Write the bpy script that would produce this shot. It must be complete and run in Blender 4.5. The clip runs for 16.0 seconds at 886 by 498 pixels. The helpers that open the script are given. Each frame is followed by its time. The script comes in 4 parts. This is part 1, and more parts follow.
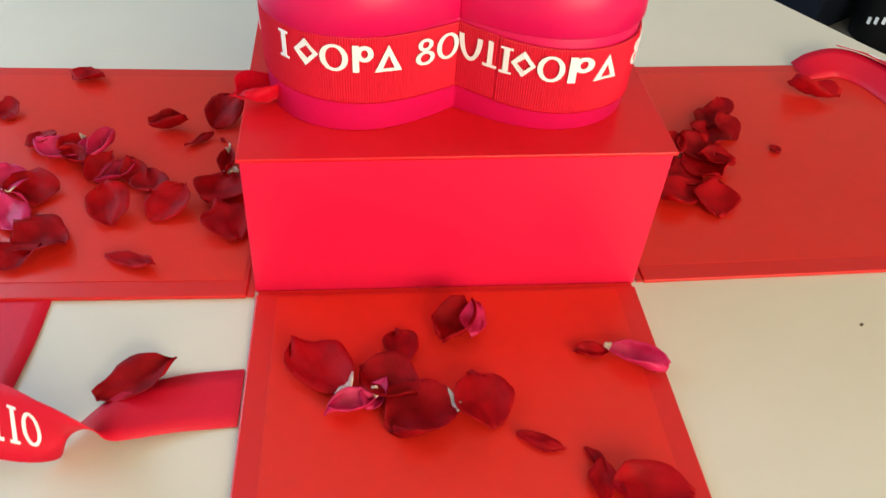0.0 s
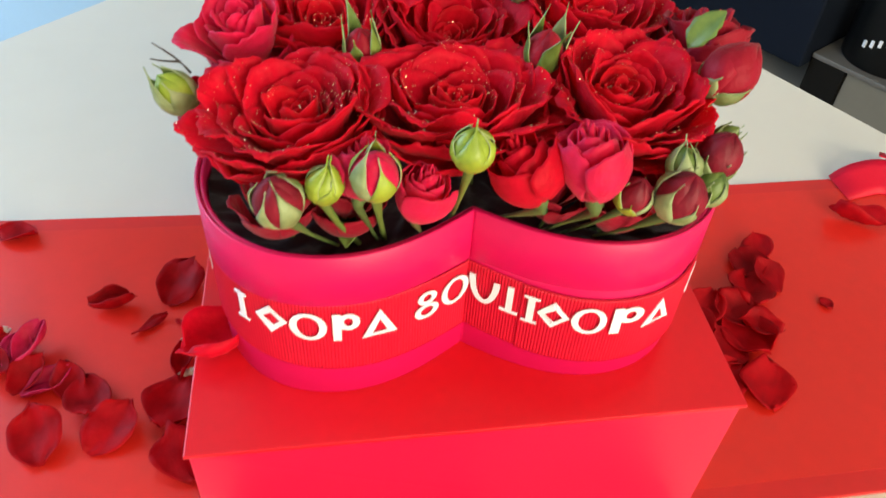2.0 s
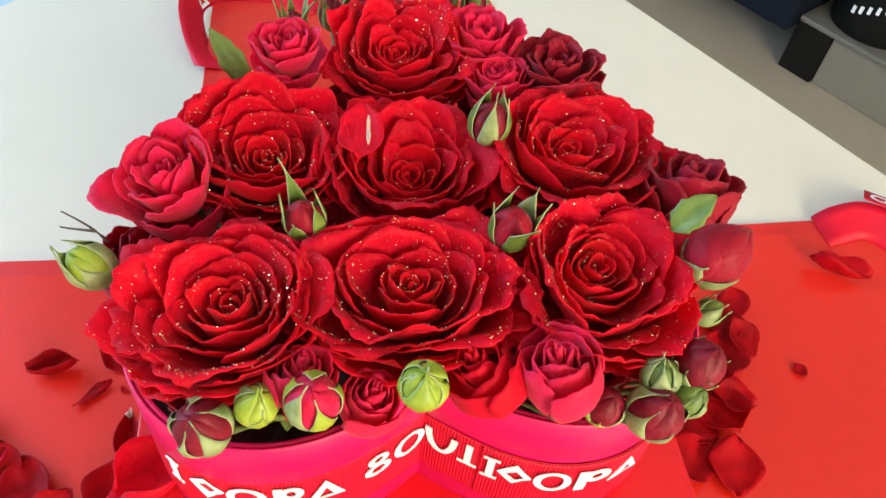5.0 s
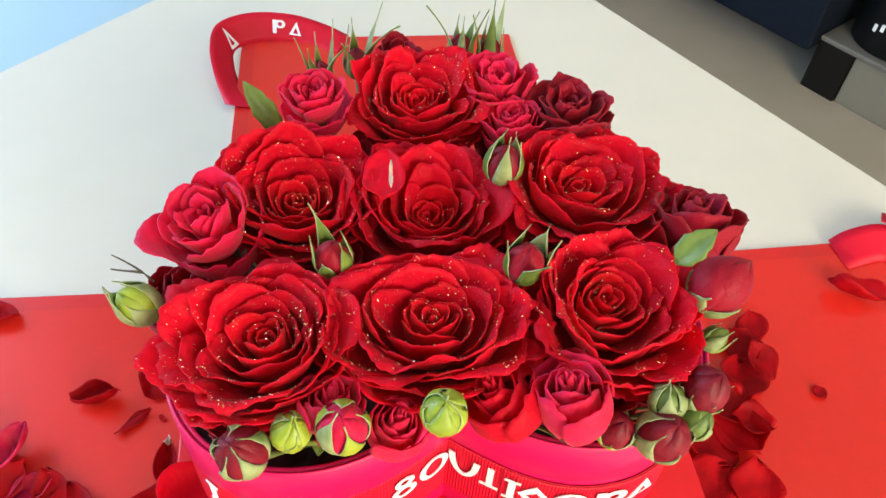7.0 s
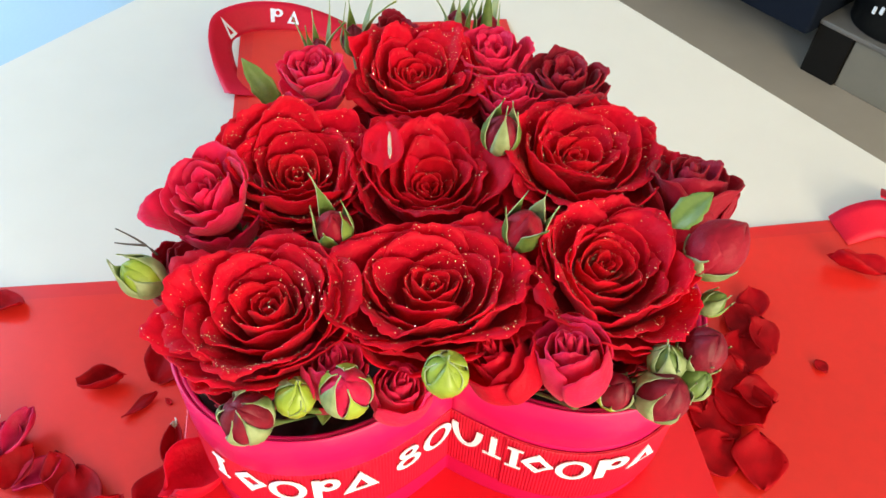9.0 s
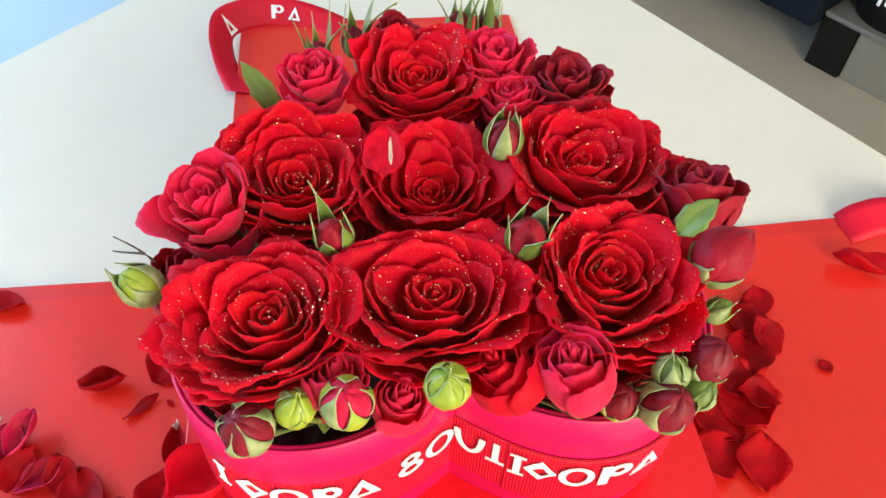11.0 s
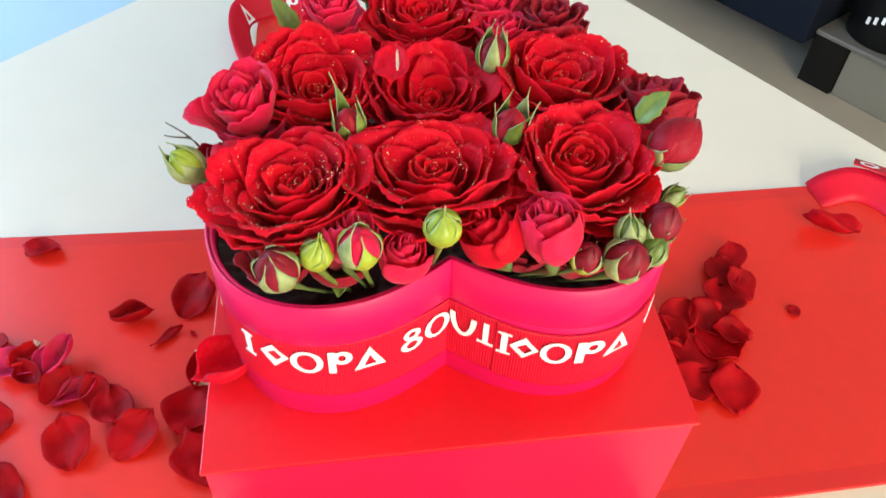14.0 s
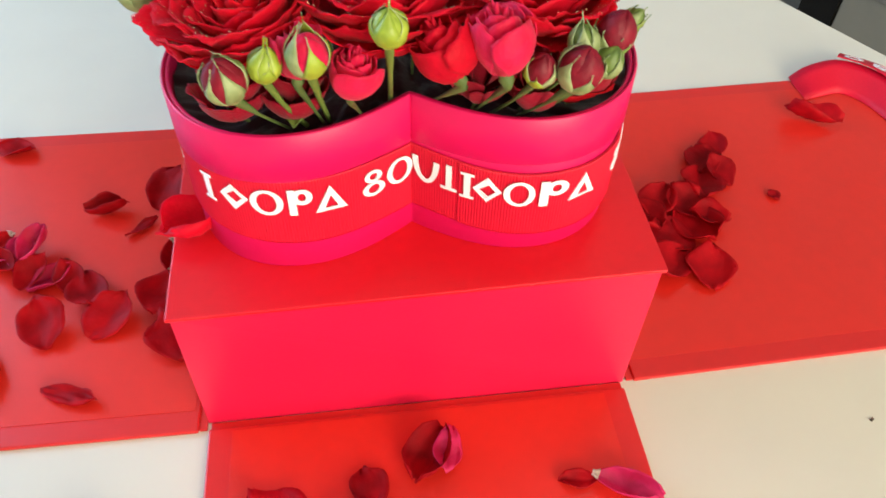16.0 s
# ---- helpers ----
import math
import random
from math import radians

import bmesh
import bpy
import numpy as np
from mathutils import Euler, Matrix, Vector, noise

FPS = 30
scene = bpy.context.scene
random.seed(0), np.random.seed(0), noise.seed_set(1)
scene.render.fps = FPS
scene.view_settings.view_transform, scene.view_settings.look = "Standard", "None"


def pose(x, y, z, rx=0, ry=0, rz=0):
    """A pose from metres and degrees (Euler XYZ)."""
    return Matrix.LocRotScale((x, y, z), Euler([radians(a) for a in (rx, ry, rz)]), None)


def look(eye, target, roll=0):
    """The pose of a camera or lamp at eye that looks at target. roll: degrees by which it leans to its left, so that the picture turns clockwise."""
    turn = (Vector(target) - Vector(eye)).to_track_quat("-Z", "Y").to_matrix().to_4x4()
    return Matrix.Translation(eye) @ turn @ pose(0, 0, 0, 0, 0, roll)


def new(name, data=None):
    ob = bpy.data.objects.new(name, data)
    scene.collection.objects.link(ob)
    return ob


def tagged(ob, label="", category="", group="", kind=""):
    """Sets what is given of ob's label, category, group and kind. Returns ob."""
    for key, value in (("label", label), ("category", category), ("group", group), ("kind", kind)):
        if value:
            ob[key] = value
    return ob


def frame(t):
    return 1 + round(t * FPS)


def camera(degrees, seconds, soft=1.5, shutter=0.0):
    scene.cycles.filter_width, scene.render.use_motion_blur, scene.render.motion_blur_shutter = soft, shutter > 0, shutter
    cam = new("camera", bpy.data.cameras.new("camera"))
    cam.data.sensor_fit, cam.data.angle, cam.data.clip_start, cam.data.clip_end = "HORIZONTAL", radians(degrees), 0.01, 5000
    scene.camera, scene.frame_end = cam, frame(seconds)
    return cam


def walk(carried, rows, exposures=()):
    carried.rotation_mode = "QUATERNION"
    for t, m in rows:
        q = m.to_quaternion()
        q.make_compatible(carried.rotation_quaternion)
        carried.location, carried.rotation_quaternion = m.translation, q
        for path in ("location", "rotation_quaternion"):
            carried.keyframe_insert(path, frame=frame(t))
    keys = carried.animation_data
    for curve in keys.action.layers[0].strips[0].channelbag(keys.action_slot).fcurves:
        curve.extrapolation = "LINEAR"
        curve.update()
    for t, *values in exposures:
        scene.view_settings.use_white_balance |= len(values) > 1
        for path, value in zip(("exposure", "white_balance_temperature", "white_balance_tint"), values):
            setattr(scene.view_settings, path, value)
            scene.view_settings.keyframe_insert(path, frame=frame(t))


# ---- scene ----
cam = camera(60.3, 16.0, shutter=0.4)
PATH = [
    (0, (-0.04945, -0.32916, 0.34616), (0.1434, 1.1156, -1.0233), 4.16),
    (0.5, (-0.05452, -0.28919, 0.34692), (0.1330, 1.1281, -1.0517), 4.15),
    (1, (-0.06809, -0.24474, 0.35326), (0.1120, 1.1621, -1.0568), 4.19),
    (1.5, (-0.05913, -0.20684, 0.36798), (0.1531, 1.2097, -1.0279), 3.91),
    (2, (-0.04765, -0.17547, 0.37700), (0.1917, 1.2516, -1.0037), 3.89),
    (2.5, (-0.03788, -0.15026, 0.38519), (0.1885, 1.2605, -1.0143), 3.35),
    (3, (-0.03526, -0.13690, 0.39723), (0.1837, 1.2641, -1.0132), 3.40),
    (3.5, (-0.03553, -0.12495, 0.40352), (0.1850, 1.2699, -1.0127), 3.70),
    (4, (-0.03390, -0.11300, 0.40533), (0.2186, 1.2522, -1.0343), 4.96),
    (4.5, (-0.03356, -0.10202, 0.41119), (0.2525, 1.2304, -1.0526), 6.22),
    (5, (-0.03294, -0.09508, 0.41689), (0.2590, 1.1865, -1.0906), 7.57),
    (7.5, (-0.03267, -0.10734, 0.43397), (0.1815, 1.2350, -1.0331), 3.69),
    (8, (-0.03224, -0.11124, 0.43389), (0.1792, 1.2238, -1.0402), 3.56),
    (8.5, (-0.03185, -0.11548, 0.43392), (0.1870, 1.2132, -1.0448), 3.25),
    (9, (-0.03262, -0.11255, 0.42940), (0.1872, 1.2127, -1.0523), 3.14),
    (11.5, (-0.03151, -0.10660, 0.43061), (0.1798, 1.2034, -1.0659), 2.78),
    (12, (-0.03177, -0.12061, 0.42851), (0.1809, 1.1905, -1.0667), 2.57),
    (12.5, (-0.03099, -0.13789, 0.42924), (0.1715, 1.1868, -1.0554), 2.29),
    (13, (-0.03335, -0.15273, 0.43021), (0.1677, 1.1830, -1.0447), 2.48),
    (13.5, (-0.03437, -0.16189, 0.43070), (0.1645, 1.1919, -1.0280), 2.43),
    (14, (-0.03805, -0.18038, 0.42842), (0.1704, 1.1873, -1.0159), 2.93),
    (14.5, (-0.04313, -0.19768, 0.42158), (0.1434, 1.1514, -1.0430), 3.09),
    (15, (-0.04387, -0.21687, 0.41786), (0.1365, 1.1234, -1.0557), 3.48),
    (15.5, (-0.03687, -0.22891, 0.40588), (0.1319, 1.1002, -1.0790), 2.39),
    (16, (-0.02347, -0.22322, 0.38667), (0.1730, 1.0900, -1.1089), 1.73),
]
walk(cam, [(t, look(eye, target, roll)) for t, eye, target, roll in PATH],
     exposures=((0.0, -0.12, 6950, 8), (1.0, 0.00, 6800, 8), (2.0, 0.14, 6600, 9), (3.0, 0.34, 6600, 9), (3.5, 0.39, 6600, 9), (5.0, 0.40, 6650, 9), (7.5, 0.43, 6550, 9), (12.5, 0.44, 6450, 9), (14.5, 0.38, 6400, 9), (16.0, 0.20, 6400, 9)))

# ---------------------------------------------------------------- light
world = bpy.data.worlds.new("world")
scene.world = world
world.use_nodes = True
wn = world.node_tree.nodes
sky = wn.new("ShaderNodeTexSky")
sky.sky_type, sky.sun_disc = "NISHITA", False
sky.sun_elevation, sky.sun_rotation = radians(40), radians(250)
world.node_tree.links.new(sky.outputs[0], wn["Background"].inputs[0])
wn["Background"].inputs[1].default_value = 0.12


def window_lamp(name, eye, target, size_x, size_y, watts, colour):
    """Daylight that comes in through a window's opening."""
    data = bpy.data.lights.new(name, "AREA")
    data.shape, data.size, data.size_y, data.energy, data.color = "RECTANGLE", size_x, size_y, watts, colour
    ob = new(name, data)
    ob.matrix_world = look(eye, target)
    return ob


window_lamp("window_light_west", (-1.71, 0.9, 0.85), (-0.6, 0.7, 0.0), 1.5, 1.3, 50, (0.41, 0.675, 1.0))
window_lamp("window_light_south", (1.00, -2.13, 0.78), (0.35, 0.0, 0.10), 1.5, 1.7, 90, (1.0, 0.915, 0.67))

# ---------------------------------------------------------------- materials


def material(name, base, rough=0.5, metal=0.0, vary=0.12, scale=60.0, bump=0.0, bump_scale=300.0, coat=0.0, sheen=0.0, spec=0.5,
             rnd=0.0, second=None, sub=0.0, trans=0.0, big=4.0):
    """A surface with two scales of variation (fine grain, large blotches), an optional relief and a tone of its own for each piece."""
    m = bpy.data.materials.new(name)
    m.use_nodes = True
    nt = m.node_tree
    n, l = nt.nodes, nt.links
    b = n["Principled BSDF"]
    geo = n.new("ShaderNodeTexCoord")
    fine, wide = n.new("ShaderNodeTexNoise"), n.new("ShaderNodeTexNoise")
    fine.inputs["Scale"].default_value, wide.inputs["Scale"].default_value = scale, big
    fine.inputs["Detail"].default_value, wide.inputs["Detail"].default_value = 5, 3
    l.new(geo.outputs["Object"], fine.inputs["Vector"])
    l.new(geo.outputs["Object"], wide.inputs["Vector"])
    add = n.new("ShaderNodeMath")
    add.operation = "ADD"
    l.new(fine.outputs["Fac"], add.inputs[0])
    l.new(wide.outputs["Fac"], add.inputs[1])
    val = add.outputs[0]
    if rnd:
        info = n.new("ShaderNodeObjectInfo")
        mul = n.new("ShaderNodeMath")
        mul.operation = "MULTIPLY_ADD"
        l.new(info.outputs["Random"], mul.inputs[0])
        mul.inputs[1].default_value, mul.inputs[2].default_value = rnd, -rnd / 2
        a2 = n.new("ShaderNodeMath")
        a2.operation = "ADD"
        l.new(val, a2.inputs[0])
        l.new(mul.outputs[0], a2.inputs[1])
        val = a2.outputs[0]
    ramp = n.new("ShaderNodeMapRange")
    ramp.inputs["From Min"].default_value, ramp.inputs["From Max"].default_value = 0.55, 1.45
    l.new(val, ramp.inputs["Value"])
    mix = n.new("ShaderNodeMix")
    mix.data_type = "RGBA"
    lo = second or tuple(c * (1 - vary) for c in base)
    hi = base if second else tuple(min(1, c * (1 + vary)) for c in base)
    mix.inputs["A"].default_value, mix.inputs["B"].default_value = (*lo, 1), (*hi, 1)
    l.new(ramp.outputs[0], mix.inputs["Factor"])
    l.new(mix.outputs["Result"], b.inputs["Base Color"])
    rr = n.new("ShaderNodeMapRange")
    rr.inputs["To Min"].default_value, rr.inputs["To Max"].default_value = max(0.02, rough - 0.08), min(1, rough + 0.08)
    l.new(wide.outputs["Fac"], rr.inputs["Value"])
    l.new(rr.outputs[0], b.inputs["Roughness"])
    b.inputs["Metallic"].default_value = metal
    b.inputs["Coat Weight"].default_value = coat
    b.inputs["Coat Roughness"].default_value = 0.25
    b.inputs["Sheen Weight"].default_value = sheen
    b.inputs["Specular IOR Level"].default_value = spec
    if sub:
        b.inputs["Subsurface Weight"].default_value = sub
        b.inputs["Subsurface Radius"].default_value = (0.004, 0.001, 0.001)
        b.inputs["Subsurface Scale"].default_value = 0.5
    if bump:
        bt, bp = n.new("ShaderNodeTexNoise"), n.new("ShaderNodeBump")
        bt.inputs["Scale"].default_value, bt.inputs["Detail"].default_value = bump_scale, 4
        bp.inputs["Strength"].default_value, bp.inputs["Distance"].default_value = bump, 0.001
        l.new(geo.outputs["Object"], bt.inputs["Vector"])
        l.new(bt.outputs["Fac"], bp.inputs["Height"])
        l.new(bp.outputs[0], b.inputs["Normal"])
    if trans:
        tr, ms = n.new("ShaderNodeBsdfTranslucent"), n.new("ShaderNodeMixShader")
        l.new(mix.outputs["Result"], tr.inputs["Color"])
        ms.inputs[0].default_value = trans
        l.new(b.outputs[0], ms.inputs[1])
        l.new(tr.outputs[0], ms.inputs[2])
        l.new(ms.outputs[0], n["Material Output"].inputs["Surface"])
    return m


M_TABLE = material("white laminate", (0.62, 0.57, 0.49), 0.38, vary=0.03, scale=25, bump=0.04, bump_scale=220, big=2.0)
M_TABLE_EDGE = material("table edge band", (0.72, 0.69, 0.63), 0.5, vary=0.05)
M_STEEL = material("table leg steel", (0.35, 0.35, 0.36), 0.4, 0.8)
# One red card in two colours: warm light put into top, bluish into sides.
M_TOP_LIT = material("red card in warm top light", (0.66, 0.008, 0.018), 0.34, vary=0.05, scale=180, bump=0.06, bump_scale=900, spec=0.4, big=7)
M_CARD = material("red box card", (0.68, 0.006, 0.050), 0.40, vary=0.05, scale=180, bump=0.10, bump_scale=900, spec=0.35, big=7)
M_FLAP = material("red flap card", (0.57, 0.012, 0.012), 0.34, vary=0.05, scale=180, bump=0.05, bump_scale=900, big=7)
M_LINING = material("red box lining", (0.63, 0.018, 0.011), 0.30, vary=0.06, scale=120, bump=0.03, bump_scale=700, spec=0.5, big=6)
M_HEART = material("red satin card", (0.64, 0.005, 0.090), 0.40, vary=0.04, scale=200, bump=0.05, bump_scale=800, spec=0.3, big=8)
M_RIBBON = material("red grosgrain", (0.60, 0.004, 0.028), 0.52, vary=0.08, scale=500, spec=0.30, big=12)
M_WHITE = material("white print", (0.77, 0.79, 0.85), 0.5, vary=0.04, scale=300)
M_WRAP = material("dark plum wrap", (0.020, 0.006, 0.008), 0.42, vary=0.4, scale=60, bump=0.7, bump_scale=180, spec=0.3)
M_ROSE = material("deep red petal", (0.88, 0.003, 0.040), 0.55, scale=260, second=(0.64, 0.0014, 0.020), bump=0.55, bump_scale=620, sheen=0.05, spec=0.20, rnd=0.30, trans=0.50, big=45)
M_ROSE_HEART = material("dark inner petal", (0.86, 0.002, 0.026), 0.55, scale=260, second=(0.58, 0.0010, 0.008), bump=0.5, bump_scale=620, sheen=0.05, spec=0.18, rnd=0.35, trans=0.38, big=45)
M_SPRAY = material("crimson spray petal", (0.94, 0.015, 0.130), 0.50, scale=200, second=(0.72, 0.006, 0.060), bump=0.55, bump_scale=520, sheen=0.15, spec=0.25, rnd=0.35, trans=0.44, big=30)
M_DARKSPRAY = material("burgundy spray petal", (0.46, 0.006, 0.034), 0.5, scale=200, second=(0.36, 0.002, 0.016), bump=0.55, bump_scale=520, sheen=0.12, spec=0.25, rnd=0.35, trans=0.40, big=30)
M_BUD = material("dark closed petal", (0.29, 0.008, 0.026), 0.50, scale=200, second=(0.10, 0.003, 0.010), bump=0.4, bump_scale=520, spec=0.25, rnd=0.3, trans=0.12, big=40)
M_LOOSE = material("fallen petal", (0.52, 0.003, 0.010), 0.60, scale=120, second=(0.28, 0.0015, 0.006), bump=0.3, bump_scale=600, spec=0.13, rnd=0.55, trans=0.32, big=60)
M_LOOSE_PINK = material("fallen petal underside", (0.84, 0.035, 0.19), 0.45, scale=120, second=(0.50, 0.008, 0.05), bump=0.3, bump_scale=600, spec=0.25, rnd=0.5, trans=0.30, big=45)
M_PALE = material("pale petal base", (0.66, 0.50, 0.42), 0.5, vary=0.1, scale=200, trans=0.2)
M_GREEN = material("rose sepal green", (0.22, 0.30, 0.055), 0.48, scale=200, second=(0.075, 0.13, 0.025), bump=0.25, bump_scale=600, rnd=0.5, trans=0.15, big=40)
# Darker copy of the stem green: shade under the flowers put into its colour.
M_SHADED_STEM = material("shaded stem green", (0.10, 0.15, 0.035), 0.55, scale=200, second=(0.05, 0.08, 0.02), rnd=0.4, big=40)
M_LIME = material("young bud green", (0.36, 0.44, 0.040), 0.40, scale=260, second=(0.17, 0.25, 0.02), bump=0.2, bump_scale=600, rnd=0.3, trans=0.1, big=40)
M_PALEGREEN = material("pale sepal rim", (0.40, 0.45, 0.22), 0.5, scale=200, second=(0.13, 0.19, 0.05), bump=0.3, bump_scale=500, rnd=0.4, trans=0.15, big=90)
M_SEPAL_RIM = material("downy sepal margin", (0.30, 0.35, 0.17), 0.7, vary=0.15, scale=300, sheen=0.3)
M_BROWN = material("dry sepal tip", (0.07, 0.05, 0.04), 0.7, vary=0.3, scale=300)
M_GLITTER = material("gold glitter", (1.0, 0.66, 0.42), 0.24, 1.0, vary=0.15, scale=500)
M_FLOOR = material("grey floor tile", (0.31, 0.26, 0.205), 0.4, vary=0.10, scale=9, bump=0.05, bump_scale=60, big=1.3)
M_BLUE = material("pale blue cloth", (0.36, 0.47, 0.53), 0.8, vary=0.04, scale=200, bump=0.2, bump_scale=600, sheen=0.1)
M_WALL = material("white wall paint", (0.80, 0.80, 0.79), 0.7, vary=0.04, scale=30, bump=0.1, bump_scale=90, big=1.5)
M_CEIL = material("white ceiling paint", (0.82, 0.82, 0.81), 0.8, vary=0.03, scale=20)
M_FRAME = material("white window frame", (0.78, 0.78, 0.77), 0.4, vary=0.03)
M_NAVY = material("navy upholstery", (0.004, 0.007, 0.015), 0.8, vary=0.3, scale=250, bump=0.3, bump_scale=800, spec=0.15)
M_BLACK = material("black cloth", (0.007, 0.006, 0.005), 0.8, vary=0.3, scale=200, bump=0.3, bump_scale=500, spec=0.12)
M_BLACKGLOSS = material("black glossy card", (0.006, 0.006, 0.006), 0.42, vary=0.3, scale=80, spec=0.15)
M_BENCH = material("grey bench top", (0.12, 0.11, 0.10), 0.45, vary=0.1, scale=40, bump=0.1)
M_BENCHSIDE = material("pale bench side", (0.16, 0.145, 0.115), 0.6, vary=0.08, scale=30)

# ---------------------------------------------------------------- helpers


def solid(name, verts, faces, mat, parent=None, label="", smooth=True):
    me = bpy.data.meshes.new(name)
    me.from_pydata([tuple(v) for v in verts], [], faces)
    me.materials.append(mat)
    if smooth:
        me.polygons.foreach_set("use_smooth", [True] * len(me.polygons))
    me.update()
    ob = new(name, me)
    ob.parent = parent
    return tagged(ob, label)


def part(name, bm, mat, parent=None, label="", smooth=False):
    me = bpy.data.meshes.new(name)
    bmesh.ops.recalc_face_normals(bm, faces=bm.faces)
    bm.to_mesh(me)
    bm.free()
    me.materials.append(mat)
    if smooth:
        me.polygons.foreach_set("use_smooth", [True] * len(me.polygons))
    ob = new(name, me)
    ob.parent = parent
    return tagged(ob, label)


def empty(name, m=None):
    ob = new(name)
    ob.empty_display_size = 0.02
    if m is not None:
        ob.matrix_world = m
    return ob


def block(x0, x1, y0, y1, z0, z1, bevel=0.0, seg=2):
    bm = bmesh.new()
    bmesh.ops.create_cube(bm, size=1, matrix=Matrix.LocRotScale(((x0 + x1) / 2, (y0 + y1) / 2, (z0 + z1) / 2), None, (x1 - x0, y1 - y0, z1 - z0)))
    if bevel:
        bmesh.ops.bevel(bm, geom=bm.edges[:], offset=bevel, segments=seg, affect="EDGES", profile=0.6)
    return bm


def prism(outline, z0, z1, bevel=0.0):
    """A flat slab from a closed outline, going round to the left."""
    bm = bmesh.new()
    low = [bm.verts.new((x, y, z0)) for x, y in outline]
    high = [bm.verts.new((x, y, z1)) for x, y in outline]
    bm.faces.new(low[::-1])
    bm.faces.new(high)
    n = len(outline)
    for i in range(n):
        bm.faces.new((low[i], low[(i + 1) % n], high[(i + 1) % n], high[i]))
    if bevel:
        bmesh.ops.bevel(bm, geom=bm.edges[:], offset=bevel, segments=2, affect="EDGES")
    return bm


def grid_faces(nu, nv, base=0):
    return [(base + j * nu + i, base + j * nu + i + 1, base + (j + 1) * nu + i + 1, base + (j + 1) * nu + i) for j in range(nv - 1) for i in range(nu - 1)]


def shell(grid, nu, nv, thick):
    """A sheet given as a grid of points, thickened into a closed shell."""
    g = [Vector(p) for p in grid]
    nor = []
    for j in range(nv):
        for i in range(nu):
            a = g[j * nu + min(i + 1, nu - 1)] - g[j * nu + max(i - 1, 0)]
            b = g[min(j + 1, nv - 1) * nu + i] - g[max(j - 1, 0) * nu + i]
            c = a.cross(b)
            nor.append(c.normalized() if c.length > 1e-12 else Vector((0, 0, 1)))
    verts = [p + n * thick / 2 for p, n in zip(g, nor)] + [p - n * thick / 2 for p, n in zip(g, nor)]
    m = nu * nv
    faces = grid_faces(nu, nv) + [tuple(reversed(f)) for f in grid_faces(nu, nv, m)]
    rim = [i for i in range(nu)] + [j * nu + nu - 1 for j in range(1, nv)] + [(nv - 1) * nu + i for i in range(nu - 2, -1, -1)] + [j * nu for j in range(nv - 2, 0, -1)]
    for a, b in zip(rim, rim[1:] + rim[:1]):
        faces.append((b, a, a + m, b + m))
    return verts, faces


def tube(points, radius, sides=7):
    pts = [Vector(p) for p in points]
    verts, faces = [], []
    for k, p in enumerate(pts):
        d = (pts[min(k + 1, len(pts) - 1)] - pts[max(k - 1, 0)]).normalized()
        a = d.orthogonal().normalized()
        b = d.cross(a)
        r = radius[k] if isinstance(radius, (list, tuple)) else radius
        for s in range(sides):
            w = 2 * math.pi * s / sides
            verts.append(p + (a * math.cos(w) + b * math.sin(w)) * r)
    for k in range(len(pts) - 1):
        for s in range(sides):
            t = (s + 1) % sides
            faces.append((k * sides + s, k * sides + t, (k + 1) * sides + t, (k + 1) * sides + s))
    faces.append(tuple(range(sides))[::-1])
    faces.append(tuple(range((len(pts) - 1) * sides, len(pts) * sides)))
    return verts, faces


def bezier(p0, p1, p2, p3, n):
    p0, p1, p2, p3 = map(Vector, (p0, p1, p2, p3))
    return [p0 * (1 - t) ** 3 + p1 * 3 * t * (1 - t) ** 2 + p2 * 3 * t * t * (1 - t) + p3 * t ** 3 for t in (k / n for k in range(n))]


# ---------------------------------------------------------------- the room
FLOOR_Z = -0.75
X0, X1, Y0, Y1, TOP = -1.78, 3.2, -2.2, 3.6, 1.9
tagged(part("floor", block(X0 - .12, X1 + .12, Y0 - .12, Y1 + .12, FLOOR_Z - .1, FLOOR_Z), M_FLOOR), "smooth greyish brown floor", "floor", kind="structure")
tagged(part("ceiling", block(X0 - .12, X1 + .12, Y0 - .12, Y1 + .12, TOP, TOP + .1), M_CEIL), "plain white painted ceiling", "ceiling", kind="structure")
tagged(part("wall_north", block(X0, X1, Y1, Y1 + .12, FLOOR_Z, TOP), M_WALL), "plain white painted wall", "wall", kind="structure")
tagged(part("wall_east", block(X1, X1 + .12, Y0 - .12, Y1 + .12, FLOOR_Z, TOP), M_WALL), "plain white painted wall", "wall", kind="structure")


def wall_with_window(name, along, at, lo, hi, c, half, sill, head):
    """A wall with one window opening right through it, joined into one mesh."""
    bm = bmesh.new()
    for a0, a1, z0, z1 in ((lo, c - half, FLOOR_Z, TOP), (c + half, hi, FLOOR_Z, TOP), (c - half, c + half, FLOOR_Z, sill), (c - half, c + half, head, TOP)):
        size = ((a1 - a0), 0.12, z1 - z0) if along == "x" else (0.12, (a1 - a0), z1 - z0)
        mid = ((a0 + a1) / 2, at, (z0 + z1) / 2) if along == "x" else (at, (a0 + a1) / 2, (z0 + z1) / 2)
        bmesh.ops.create_cube(bm, size=1, matrix=Matrix.LocRotScale(mid, None, size))
    return tagged(part(name, bm, M_WALL), "white painted wall with a window opening", "wall", kind="structure")


